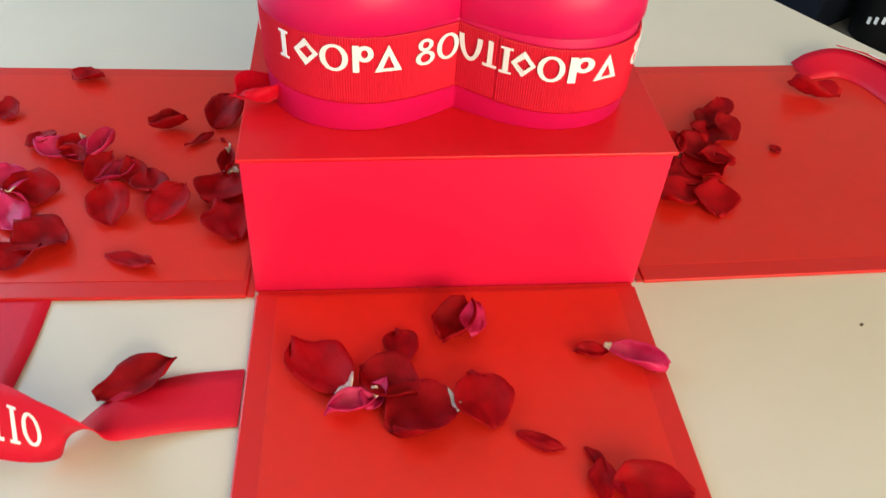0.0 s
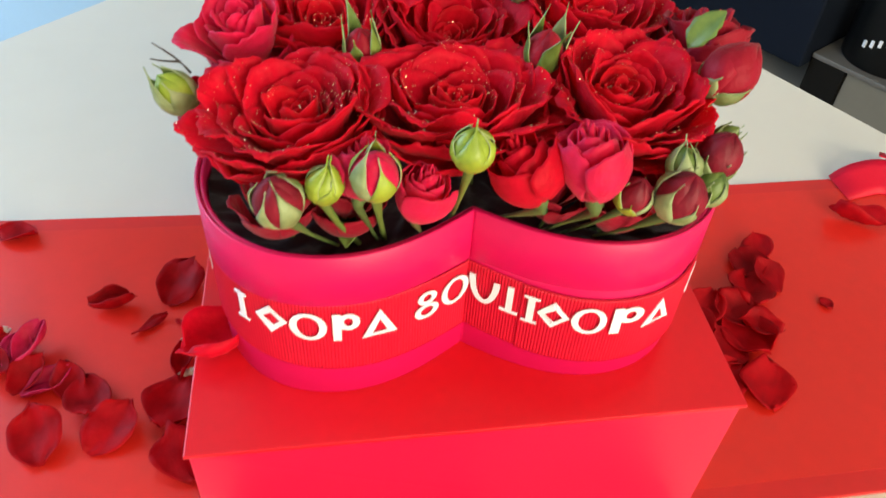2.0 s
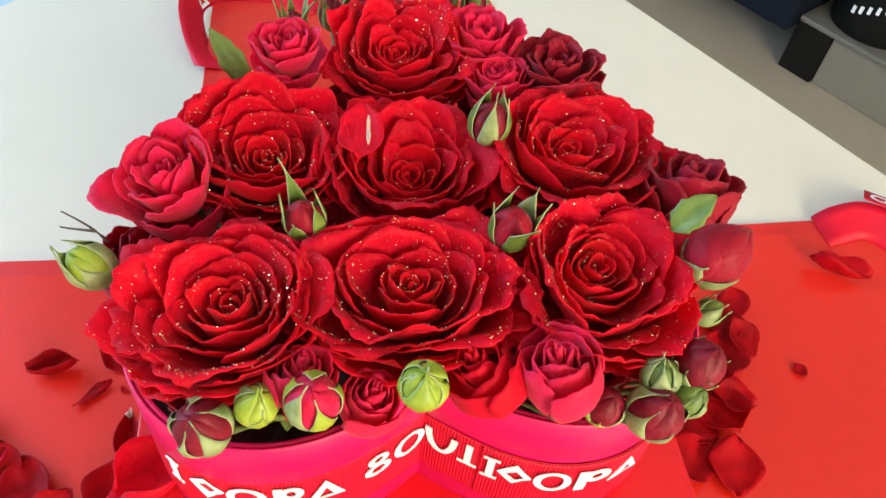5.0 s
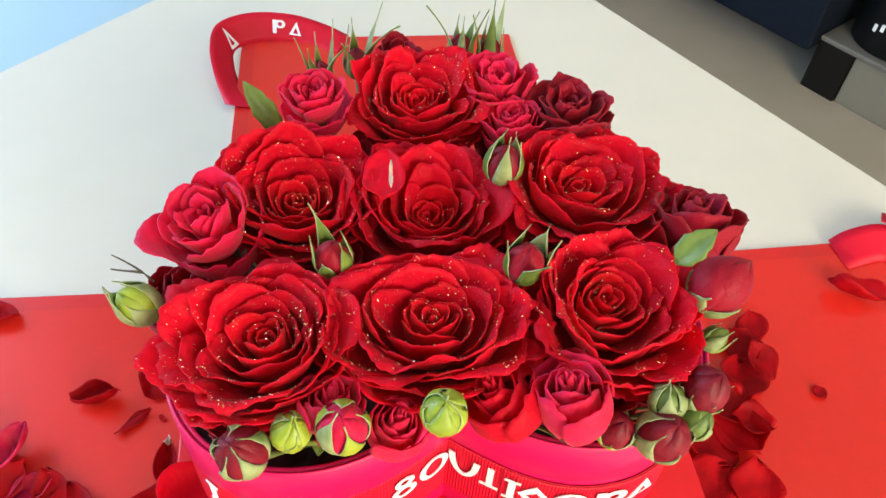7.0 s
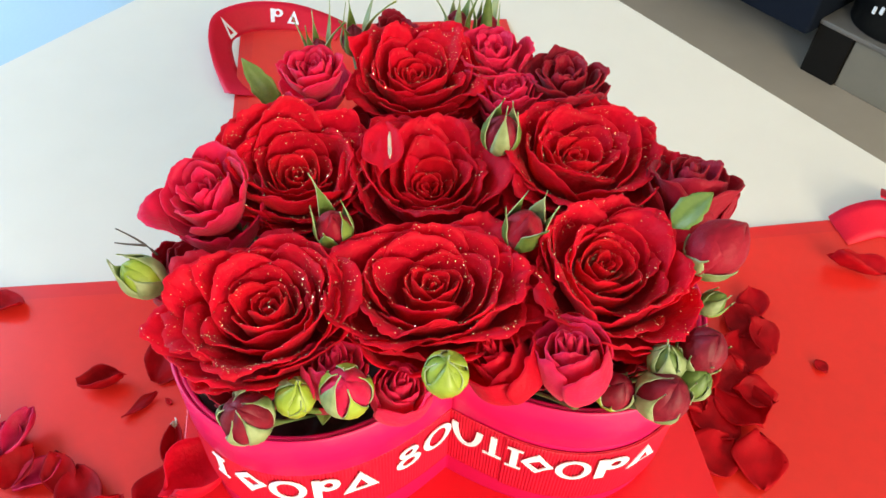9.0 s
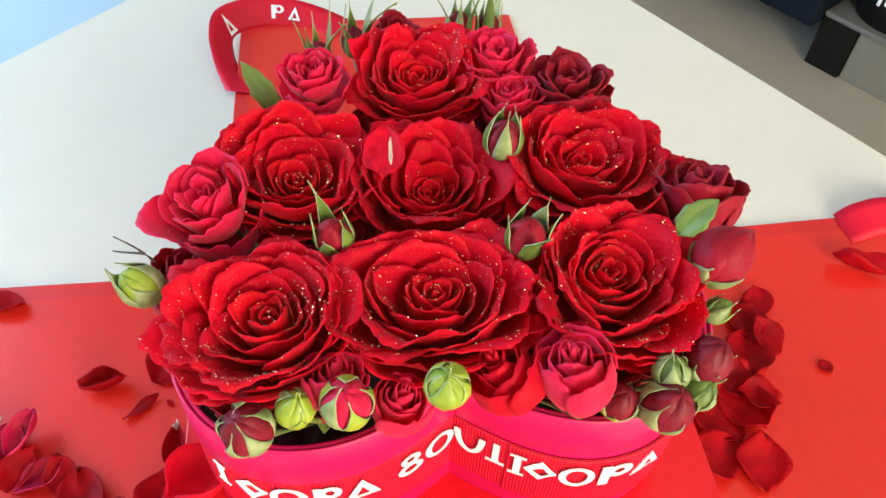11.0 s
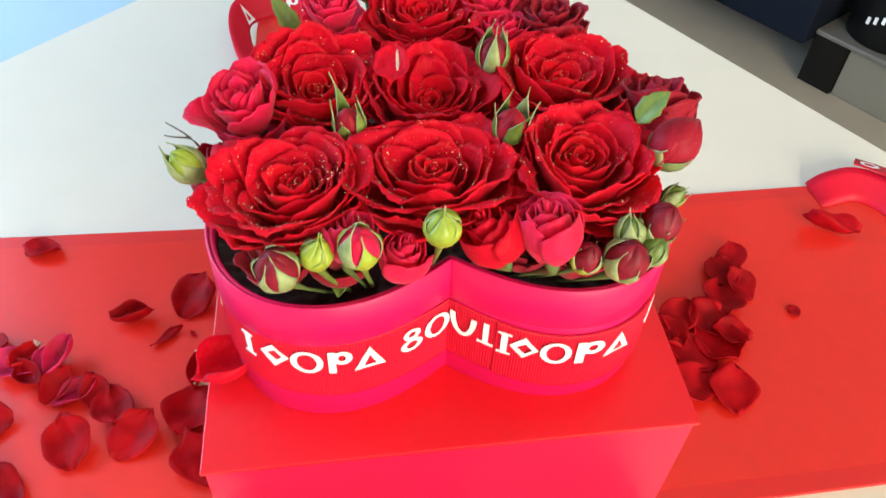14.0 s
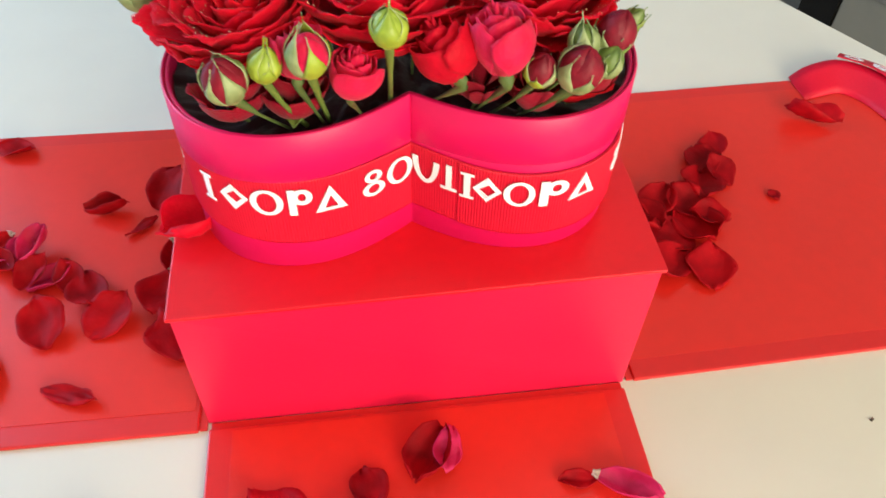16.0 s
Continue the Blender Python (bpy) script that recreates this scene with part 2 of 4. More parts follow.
def window_unit(name, along, at, c, half, sill, head):
    root = tagged(empty(name), "white framed window letting daylight in", "window", kind="structure")
    t = 0.045
    for a0, a1, z0, z1 in ((c - half, c - half + t, sill, head), (c + half - t, c + half, sill, head), (c - half + t, c + half - t, sill, sill + t), (c - half + t, c + half - t, head - t, head), (c - t / 2, c + t / 2, sill + t, head - t)):
        bm = block(a0, a1, at - .03, at + .03, z0, z1, 0.004) if along == "x" else block(at - .03, at + .03, a0, a1, z0, z1, 0.004)
        part("window_frame", bm, M_FRAME, root)
    return root


wall_with_window("wall_west", "y", X0 - .06, Y0 - .12, Y1 + .12, 0.9, 0.8, 0.15, 1.55)
wall_with_window("wall_south", "x", Y0 - .06, X0, X1, 1.00, 0.8, -0.12, 1.68)
window_unit("window_1", "y", X0 - .07, 0.9, 0.8, 0.15, 1.55)
window_unit("window_2", "x", Y0 - .07, 1.00, 0.8, -0.12, 1.68)

# ---------------------------------------------------------------- the table
TABLE = [(0.064, 0.981), (-0.83, 0.04), (-0.05, -1.35), (0.854, -0.404)]
table = tagged(empty("table", pose(0, 0, FLOOR_Z)), "white laminate table with a slightly worn top", "table")
part("tabletop", prism([(x, y) for x, y in TABLE], 0.725, 0.75, 0.002), M_TABLE, table)
for x, y in TABLE:
    cx, cy = x * 0.86, (y + 0.185) * 0.86 - 0.185
    part("leg", block(cx - .02, cx + .02, cy - .02, cy + .02, 0, 0.725, 0.003), M_STEEL, table, "grey steel leg")

# ---------------------------------------------------------------- the gift box
BOX_W, BOX_D, BOX_H, FLAP = 0.24, 0.262, 0.105, 0.322
gift_box = tagged(empty("gift_box"), "red card gift box folded out flat around its raised base", "gift box")


def sprung(bm, low):
    """The card's front fold has sprung a little forward at its western end."""
    for v in bm.verts:
        f = max(0.0, (v.co.z - low) / (BOX_H - low)) * max(0.0, 1 - v.co.y / BOX_D) * (.5 - v.co.x / BOX_W)
        v.co.y -= .0042 * f
        v.co.x += .0034 * f
    return bm


part("pedestal", sprung(block(-BOX_W / 2 + .0006, BOX_W / 2 - .0006, 0.0006, BOX_D - .0006, 0.0, BOX_H - 0.0023, 0.0009), 0.0), M_CARD, gift_box)
part("top_panel", sprung(block(-BOX_W / 2 - .0010, BOX_W / 2 + .0010, -0.0012, BOX_D + .0010, BOX_H - 0.0024, BOX_H, 0.0008), 0.0), M_TOP_LIT, gift_box, "glossy red top panel with a thin overhanging lip")


def flap(m, width, length):
    """A folded-out wall: it runs along its own -y from the fold at y = 0, with a glued-in lining and a crease."""
    board = part("flap", block(-width / 2, width / 2, -length, -0.0035, 0.0, 0.003, 0.0011), M_FLAP, gift_box)
    board.matrix_local = m
    part("lining", block(-width / 2 + .013, width / 2 - .013, -length + .011, -0.0060, 0.0031, 0.0034, 0.0001), M_LINING, board)
    bm = block(-width / 2 + .001, width / 2 - .001, -0.0035, 0.001, 0.0, 0.0016, 0.0006)
    part("crease", bm, M_FLAP, board)
    return board


flap(pose(0, -0.001, 0), BOX_W - .003, FLAP)
flap(pose(-0.1188, BOX_D / 2 - .004, 0, 0, 0, -90.8), BOX_D + .002, FLAP)
flap(pose(0.1188, BOX_D / 2 + .002, 0, 0, 0, 91.6), BOX_D + .004, FLAP)
flap(pose(0.001, BOX_D + .001, 0, 0, 0, 180), 0.272, FLAP)

# ---------------------------------------------------------------- the heart box
HEART_Z0, HEART_Z1 = BOX_H, 0.187


def heart_outline(n=48):
    """The heart's outline as seen from above: from the notch round its left lobe to the point and back."""
    left = bezier((0, .044), (-.016, .032), (-.034, .0205), (-.055, .0205), n) + bezier((-.055, .0205), (-.087, .0205), (-.106, .045), (-.106, .076), n)
    left += bezier((-.106, .076), (-.106, .126), (-.046, .168), (0, .206), n)
    right = [Vector((-p.x, p.y)) for p in left[1:]][::-1]
    return [Vector((p.x, p.y)) for p in left] + [Vector((0, .206))] + right


def offset_outline(pts, d):
    n = len(pts)
    out = []
    for i, p in enumerate(pts):
        t = (pts[(i + 1) % n] - pts[i - 1])
        nn = Vector((t.y, -t.x)).normalized()
        out.append(p - nn * d)
    return out


HEART = heart_outline()


def heart_wall(name, d_out, d_in, z0, z1, mat, parent, label=""):
    """A closed heart-shaped ring with rounded top and bottom edges."""
    r = 0.0007
    prof = [(d_out - r, z0), (d_out, z0 + r), (d_out, z1 - r), (d_out - r, z1), (d_in + r, z1), (d_in, z1 - r), (d_in, z0 + r), (d_in + r, z0)]
    rings = [offset_outline(HEART, d) for d, _ in prof]
    n, k = len(HEART), len(prof)
    verts = [(rings[j][i].x, rings[j][i].y, prof[j][1]) for j in range(k) for i in range(n)]
    faces = [(j * n + i, ((j + 1) % k) * n + i, ((j + 1) % k) * n + (i + 1) % n, j * n + (i + 1) % n) for j in range(k) for i in range(n)]
    ob = solid(name, verts, faces, mat, parent, label)
    bm = bmesh.new()
    bm.from_mesh(ob.data)
    bmesh.ops.recalc_face_normals(bm, faces=bm.faces)
    bm.to_mesh(ob.data)
    bm.free()
    return ob


heart_box = tagged(empty("heart_box", pose(0, 0, HEART_Z0)), "red heart-shaped flower box with a ribbon round it", "flower box")
heart_wall("side_wall", 0.0, -0.0022, 0.0, 0.0806, M_HEART, heart_box)
heart_wall("rim_band", 0.0017, 0.0001, 0.0560, 0.0815, M_HEART, heart_box)
part("bottom_panel", prism([(p.x, p.y) for p in offset_outline(HEART, -0.0024)], 0.0005, 0.0030), M_HEART, heart_box)


def arc_table(pts):
    s, out = 0.0, [0.0]
    for a, b in zip(pts, pts[1:] + pts[:1]):
        s += (b - a).length
        out.append(s)
    return out


def along(pts, table_s, s):
    """The place and outward normal at arc length s (minus: back round the other way)."""
    total = table_s[-1]
    s %= total
    i = int(np.searchsorted(table_s, s, side="right")) - 1
    i = min(max(i, 0), len(pts) - 1)
    a, b = pts[i], pts[(i + 1) % len(pts)]
    f = (s - table_s[i]) / max(1e-9, table_s[i + 1] - table_s[i])
    t = (b - a).normalized()
    return a + (b - a) * f, Vector((-t.y, t.x))


ARC = arc_table(HEART)
RIB_Z0, RIB_Z1 = 0.0150, 0.0535


def ribbon_tilt(s):
    """How far the ribbon sits higher at one side of the heart than at the other."""
    return 0.0048 * math.sin(2 * math.pi * s / ARC[-1])


def ribbon_round(name, s0, s1, d, parent):
    """Grosgrain ribbon wound round the heart: upright ribs, a plain selvedge above and below."""
    step = 0.00034
    n = int((s1 - s0) / step)
    verts, faces = [], []
    zs = (RIB_Z0, RIB_Z0 + .0012, RIB_Z1 - .0012, RIB_Z1)
    for k in range(n + 1):
        s = s0 + k * step
        p, nn = along(HEART, ARC, s)
        w = 0.00036 * math.sin(2 * math.pi * s / 0.00136)
        sag = ribbon_tilt(s) + 0.0003 * math.sin(s * 31) + 0.0003 * math.sin(s * 83)
        for j, z in enumerate(zs):
            q = p + nn * (d + (w if j in (1, 2) else 0))
            verts.append((q.x, q.y, z + sag))
        q = p + nn * (d - .0004)
        verts.append((q.x, q.y, zs[0] + sag))
        verts.append((q.x, q.y, zs[-1] + sag))
    for k in range(n):
        a, b = k * 6, k * 6 + 6
        faces += [(a + 1, b + 1, b, a), (a + 2, b + 2, b + 1, a + 1), (a + 3, b + 3, b + 2, a + 2), (a, b, b + 4, a + 4), (a + 5, b + 5, b + 3, a + 3)]
    return solid(name, verts, faces, M_RIBBON, parent)


TOTAL = ARC[-1]
SEAM = TOTAL - 0.0250
ribbon_round("ribbon", 0.0, TOTAL, 0.0010, heart_box)
ribbon_round("ribbon_end", SEAM - 0.09, SEAM, 0.0017, heart_box)


def stroke_shapes(kind):
    """Plain printed shapes that stand for the mark on the ribbon, in a box 1 wide and 1 high: lists of closed outlines."""
    def bar(x0, x1, y0, y1, lean=0.0):
        return [(x0, y0), (x1, y0), (x1 + lean, y1), (x0 + lean, y1)]

    def ring(cx, cy, rx, ry, tx, ty, a0=0, a1=360, n=18):
        quads = []
        for k in range(n):
            a, b = radians(a0 + (a1 - a0) * k / n), radians(a0 + (a1 - a0) * (k + 1) / n)
            quads.append([(cx + rx * math.cos(a), cy + ry * math.sin(a)), (cx + rx * math.cos(b), cy + ry * math.sin(b)),
                          (cx + (rx - tx) * math.cos(b), cy + (ry - ty) * math.sin(b)), (cx + (rx - tx) * math.cos(a), cy + (ry - ty) * math.sin(a))])
        return quads
    if kind == "bar":
        return [[(.05, 0), (.95, 0), (.95, .08), (.7, .08), (.7, .92), (.95, .92), (.95, 1), (.05, 1), (.05, .92), (.3, .92), (.3, .08), (.05, .08)]]
    if kind == "lozenge":
        return [[(.5, 0), (.62, .2), (.22, .5), (.0, .5)], [(.5, 1), (0, .5), (.22, .5), (.62, .8)], [(.5, 0), (1, .5), (.8, .5), (.45, .16)], [(.5, 1), (.45, .84), (.8, .5), (1, .5)]]
    if kind == "ring":
        return ring(.5, .5, .5, .5, .2, .1)
    if kind == "flag":
        return [bar(.1, .36, 0, 1), *ring(.58, .70, .36, .30, .22, .14)]
    if kind == "peak":
        return [[(0, 0), (1, 0), (.72, .12), (.28, .12)], [(1, 0), (.5, 1), (.5, .62), (.72, .12)], [(.5, 1), (0, 0), (.28, .12), (.5, .62)]]
    if kind == "double":
        return [*ring(.5, .77, .36, .23, .2, .1), *ring(.5, .27, .46, .27, .22, .1)]
    if kind == "trough":
        return [*ring(.5, .95, .5, .95, .2, .14, 180, 360)]
    return [[(.1, 0), (.85, 0), (.85, .1), (.6, .1), (.6, 1), (.35, 1), (.35, .1), (.1, .1)]]


def printed(loops, place, parent):
    """One printed shape from its loops, welded into one thin piece."""
    bm = bmesh.new()
    for loop in loops:
        try_verts = [bm.verts.new(place(x, y)) for x, y in loop]
        bm.faces.new(try_verts)
    bmesh.ops.remove_doubles(bm, verts=bm.verts[:], dist=0.00002)
    bmesh.ops.recalc_face_normals(bm, faces=bm.faces[:])
    bmesh.ops.solidify(bm, geom=bm.faces[:], thickness=0.0005)
    return part("printed_shape", bm, M_WHITE, parent, "white printed shape")


def print_on_heart(kind, s_left, s_right, d, z0=0.0345, height=0.0150):
    """One printed shape on the heart's ribbon, laid along the wall from left to right as one looks at it."""
    def place(x, y):
        s = (s_left - x * (s_left - s_right)) % TOTAL
        p, nn = along(HEART, ARC, s)
        q = p + nn * d
        return (q.x, q.y, z0 + y * height + ribbon_tilt(s))
    printed(stroke_shapes(kind), place, heart_box)


for kind, a, c in (("bar", 0.1020, 0.0955), ("lozenge", 0.0925, 0.0792), ("ring", 0.0782, 0.0640), ("flag", 0.0632, 0.0508), ("peak", 0.0510, 0.0367), ("double", 0.0295, 0.0168), ("ring", 0.0160, 0.0010)):
    print_on_heart(kind, a, c, 0.0018)
for kind, a, c in (("trough", 0.0022, 0.0160), ("post", 0.0155, 0.0262)):
    print_on_heart(kind, TOTAL - a, TOTAL - c, 0.0018)
for kind, a, c in (("bar", 0.0262, 0.0335), ("lozenge", 0.0325, 0.0455), ("ring", 0.0462, 0.0603), ("flag", 0.0608, 0.0765), ("peak", 0.0768, 0.0915), ("double", 0.1050, 0.1180), ("ring", 0.1200, 0.1340)):
    print_on_heart(kind, TOTAL - a, TOTAL - c, 0.0025)
for kind, a, c in (("ring", 0.160, 0.146), ("peak", 0.144, 0.130)):
    print_on_heart(kind, a, c, 0.0018)


# crumpled dark wrap that lines the inside of the heart
inner = offset_outline(HEART, -0.0030)
cx, cy = 0.0, 0.095
wv, wf, rings_n = [], [], 14
for j in range(rings_n + 1):
    f = 1 - j / (rings_n + 0.2)
    for i, p in enumerate(inner):
        x, y = cx + (p.x - cx) * f, cy + (p.y - cy) * f
        z = 0.0740 + 0.0035 * noise.noise((x * 60, y * 60, 1)) + 0.0025 * noise.noise((x * 170, y * 170, 5)) + (0.002 if j == 0 else 0)
        wv.append((x, y, z))
n = len(inner)
wf = [(j * n + i, j * n + (i + 1) % n, (j + 1) * n + (i + 1) % n, (j + 1) * n + i) for j in range(rings_n) for i in range(n)]
wf.append(tuple(rings_n * n + i for i in range(n)))
wrap = solid("wrapping_sheet", wv, wf, M_WRAP)
wrap.location = (0, 0, HEART_Z0)
tagged(wrap, "crumpled glossy dark plum wrapping lining the heart box", "wrapping")

# ---------------------------------------------------------------- roses and buds


def inside(x, y):
    """The nearest place behind the heart's front wall at which a stem can stand."""
    a = abs(x)
    wall = .044 - .75 * a if a < .016 else .032 - .30 * (a - .016) if a < .055 else .0205 + 13 * (a - .055) ** 2
    return max(y, wall + .014)


def petal_grid(rng, r, w, theta, depth, rim_h, cup, curl, ruffle, nu=9, nv=8, close=0.0):
    """One rose petal in the flower's own axes: a strip of a bowl about the axis with a rounded, ruffled, turned-out edge."""
    pts = []
    ph, ph2, ph3, point = rng.uniform(0, 6.3), rng.uniform(0, 6.3), rng.uniform(0, 6.3), rng.uniform(-0.06, 0.10)
    side = rng.uniform(-.12, .12)
    for j in range(nv):
        for i in range(nu):
            u = -1 + 2 * i / (nu - 1)
            v = j / (nv - 1)
            e = v * (1 - 0.26 * abs(u) ** 3.0 + point * (1 - abs(u)) ** 2 + side * u * .5)
            ang = theta + u * w * (0.42 + 0.58 * min(1, v * 1.7) ** 0.8)
            rad = r * (0.10 + 0.90 * math.sin(math.pi / 2 * min(1, e * 1.12)) ** cup)
            h = -depth + (depth + rim_h) * min(e, 1.05) ** 0.95
            rad *= 1 - close * max(0.0, e - 0.40) ** 1.4
            lip = max(0.0, e - 0.62) / 0.38
            rad += curl * lip ** 2.4 * (0.7 + 0.3 * math.cos(2.2 * u + ph))
            h -= curl * 0.45 * lip ** 3.5
            k = ruffle * lip ** 1.3
            rad += k * (math.sin(4.3 * u + ph) + 0.55 * math.sin(10.7 * u + ph2) + 0.40 * math.sin(21 * u + ph3))
            h += k * (0.8 * math.sin(5.1 * u + ph2) + 0.5 * math.sin(12.0 * u + ph) + 0.35 * math.sin(24 * u + ph2))
            pts.append((rad * math.cos(ang), rad * math.sin(ang), h))
    return pts, nu, nv


def crumple(pts, seed, amount):
    """Bends neighbouring petals together by smooth noise, so that no flower stays round."""
    out = []
    o = Vector((seed * 1.37, seed * 0.71, seed * 2.11))
    for p in pts:
        p = Vector(p)
        k = min(1.0, p.xy.length / (amount * 6))
        big, mid, fine = noise.noise_vector(p * 42 + o), noise.noise_vector(p * 130 + o), noise.noise_vector(p * 430 + o)
        big.z *= 0.7
        out.append(p + (big * amount + mid * amount * .34 + fine * amount * .10) * (0.35 + 0.65 * k))
    return out


def rose(name, loc, radius, lean, seed, count, outer, centre, label, group, depth=0.030, droop=0.35, bowl=0.10, sunk=0.14, guard=9, guard_low=(.28, .62), bulge=1.0, close=0.0, guard_r=(.86, 1.0), wrap=1.0):
    """A rose with its petals set in a spiral, cupped in the middle and turned out towards the rim. loc: the middle of its face."""
    rng = random.Random(seed)
    root = tagged(empty(name, pose(*loc, *lean, rng.uniform(0, 360))), label, "flower", group)
    theta = rng.uniform(0, 6.3)
    for k in range(count):
        f = k / (count - 1)
        r = radius * (0.045 + 0.935 * f ** 1.28) * rng.uniform(0.90 - .06 * f, 1.07)
        w = (1.55 - 0.72 * f ** 0.5) * rng.uniform(.86, 1.12) * wrap
        theta += 2.39996 + rng.uniform(-0.35, 0.35)
        rim = radius * (-sunk + (sunk + bowl) * math.sin(min(1, f * 1.9) * math.pi / 2) - droop * max(0, f - .35) ** 1.6) + rng.uniform(-1, 1) * radius * .06
        curl = radius * (0.02 + 0.13 * f ** 1.5) * rng.uniform(0.5, 1.4)
        ruff = radius * (0.010 + 0.024 * f) * rng.uniform(0.6, 1.5)
        pts, nu, nv = petal_grid(rng, r, w, theta, depth * (1 - 0.15 * f), rim, (0.60 + 0.30 * f) * bulge, curl, ruff, 13 if f < .35 else 23, 9, close)
        pts = crumple(pts, seed, min(radius * .105, .0030) if radius > .022 else radius * .07)
        verts, faces = shell(pts, nu, nv, 0.00045)
        solid("petal", verts, faces, centre if f < 0.34 else outer, root)
    # guard petals that close the flower below its face
    for k in range(guard):
        th = theta + 2 * math.pi * (k + rng.uniform(-.2, .2)) / guard * (2 if guard > 6 else 1)
        low = radius * rng.uniform(*guard_low)
        pts, nu, nv = petal_grid(rng, radius * rng.uniform(*guard_r), rng.uniform(.55, .75), th, depth * 1.12, -low, .50 * min(bulge, 1.15), radius * min(bulge, 1) * rng.uniform(.02, .16), radius * rng.uniform(.02, .045), 19, 8, close * .6)
        pts = crumple(pts, seed, min(radius * .105, .0030) if radius > .022 else radius * .07)
        verts, faces = shell(pts, nu, nv, 0.00045)
        solid("petal", verts, faces, outer, root)
    # receptacle and short stem under the flower
    down = root.matrix_world.inverted() @ Vector((loc[0] * .85, inside(loc[0] * .85, loc[1]), .171))
    v, fc = tube([(0, 0, -depth * 0.4), (0, 0, -depth * 0.95), (0, 0, -depth * 1.05), down.lerp(Vector((0, 0, -depth * 1.05)), .5), down], [radius * .08, radius * .20, radius * .13, .0007, .0007], 9)
    solid("stem", v, fc, M_SHADED_STEM, root, "green stem")
    return root


def sepal_grid(rng, size, theta, rise, flare, width):
    """A sepal that hugs a bud of the given size from its base upwards and runs out into a thin, curved tip."""
    pts, nu, nv = [], 5, 14
    tw, bow = rng.uniform(-.6, .6), rng.uniform(.0, .5)
    for j in range(nv):
        v = j / (nv - 1)
        z = -0.98 + 2.15 * rise * v
        r = math.sqrt(max(0.02, 1 - min(1, max(-1, z)) ** 2)) * 0.98 + 0.05
        if z > 0.35:
            up = z - .35
            r = max(0.955 + up * (flare * 1.9 - 0.75) + up * up * flare * bow, 0.08)
        body = math.sin(math.pi * min(1, min(1, v / .80) ** 0.75 * 0.95 + 0.05)) ** 0.9 if v < .80 else 0.0
        half = width * body * (1 - .30 * v) + 0.11 * (1 - v) ** 1.3 + 0.004
        for i in range(nu):
            u = -1 + 2 * i / (nu - 1)
            a = theta + u * half / max(r, 0.25) + tw * v * v * 0.5
            rr = r + 0.06 * (1 - abs(u)) - 0.02 + (.05 * abs(u) * v if flare > 0 else 0)
            pts.append((size * .5 * rr * math.cos(a), size * .5 * rr * math.sin(a), size * .62 * z + size * .06 * v * v * abs(u) + size * .012 * rng.uniform(-1, 1)))
    return pts, nu, nv


def bud(name, loc, size, lean, seed, core, green, label, sepals=5, rise=0.75, flare=0.1, width=0.75, group="rose buds in the arrangement", stem_bend=(0, 0)):
    """A closed bud: a wrapped core of overlapping petals, pointed sepals that hug it, and a thin stem."""
    rng = random.Random(seed)
    root = tagged(empty(name, pose(*loc, *lean, 0)), label, "rose bud", group)
    spin = rng.uniform(0, 6.3)
    for k in range(4):
        pts, nu, nv = [], 11, 9
        th = spin + k * 1.75 + rng.uniform(-.2, .2)
        for j in range(nv):
            v = j / (nv - 1)
            z = -1 + 2.0 * v
            r = math.sqrt(max(0.0, 1 - z * z)) ** 0.85 if z < 0 else max(0.0, 1 - z ** 1.9) ** 0.9
            r = r * (0.88 + 0.03 * k)
            for i in range(nu):
                u = -1 + 2 * i / (nu - 1)
                top = 1 - 0.16 * abs(u) ** 2 * (1 if k else 0.4)
                a = th + u * 1.75
                pts.append((size * .5 * (r + .03 * (1 - abs(u)) * v) * math.cos(a), size * .5 * (r + .03 * (1 - abs(u)) * v) * math.sin(a), size * .62 * (-1 + (z + 1) * top)))
        v_, f_ = shell(pts, nu, nv, 0.0004)
        solid("petal", v_, f_, core, root)
    for k in range(sepals):
        pts, nu, nv = sepal_grid(rng, size, spin + 2 * math.pi * k / sepals + rng.uniform(-.15, .15), rise * rng.uniform(.65, 1.25), flare * rng.uniform(.4, 1.6), width * rng.uniform(.7, 1.15))
        v_, f_ = shell(pts, nu, nv, 0.0004)
        ob = solid("sepal", v_, f_, green if rng.random() < .75 else M_PALEGREEN, root, "green pointed sepal")
        ob.data.materials.append(M_SEPAL_RIM)
        for poly in ob.data.polygons:
            if poly.index >= 2 * (nu - 1) * (nv - 1):
                poly.material_index = 1
    thin = .0011 if stem_bend != (0, 0) else .0007
    bx, by = stem_bend if stem_bend != (0, 0) else ((0.0 - loc[0]) * .30, (0.085 - loc[1]) * .38)
    foot = Vector((0, 0, -size * .66))
    end = root.matrix_world.inverted() @ Vector((loc[0] + bx, inside(loc[0] + bx, loc[1] + by), .172))
    v_, f_ = tube([(0, 0, -size * .52), (0, 0, -size * .64), foot.lerp(end, .35) + Vector((0, 0, -.002)), end], [size * .10, size * .15, thin, thin], 8)
    solid("stem", v_, f_, M_SHADED_STEM if stem_bend == (0, 0) else M_GREEN, root, "thin green stem")
    return root


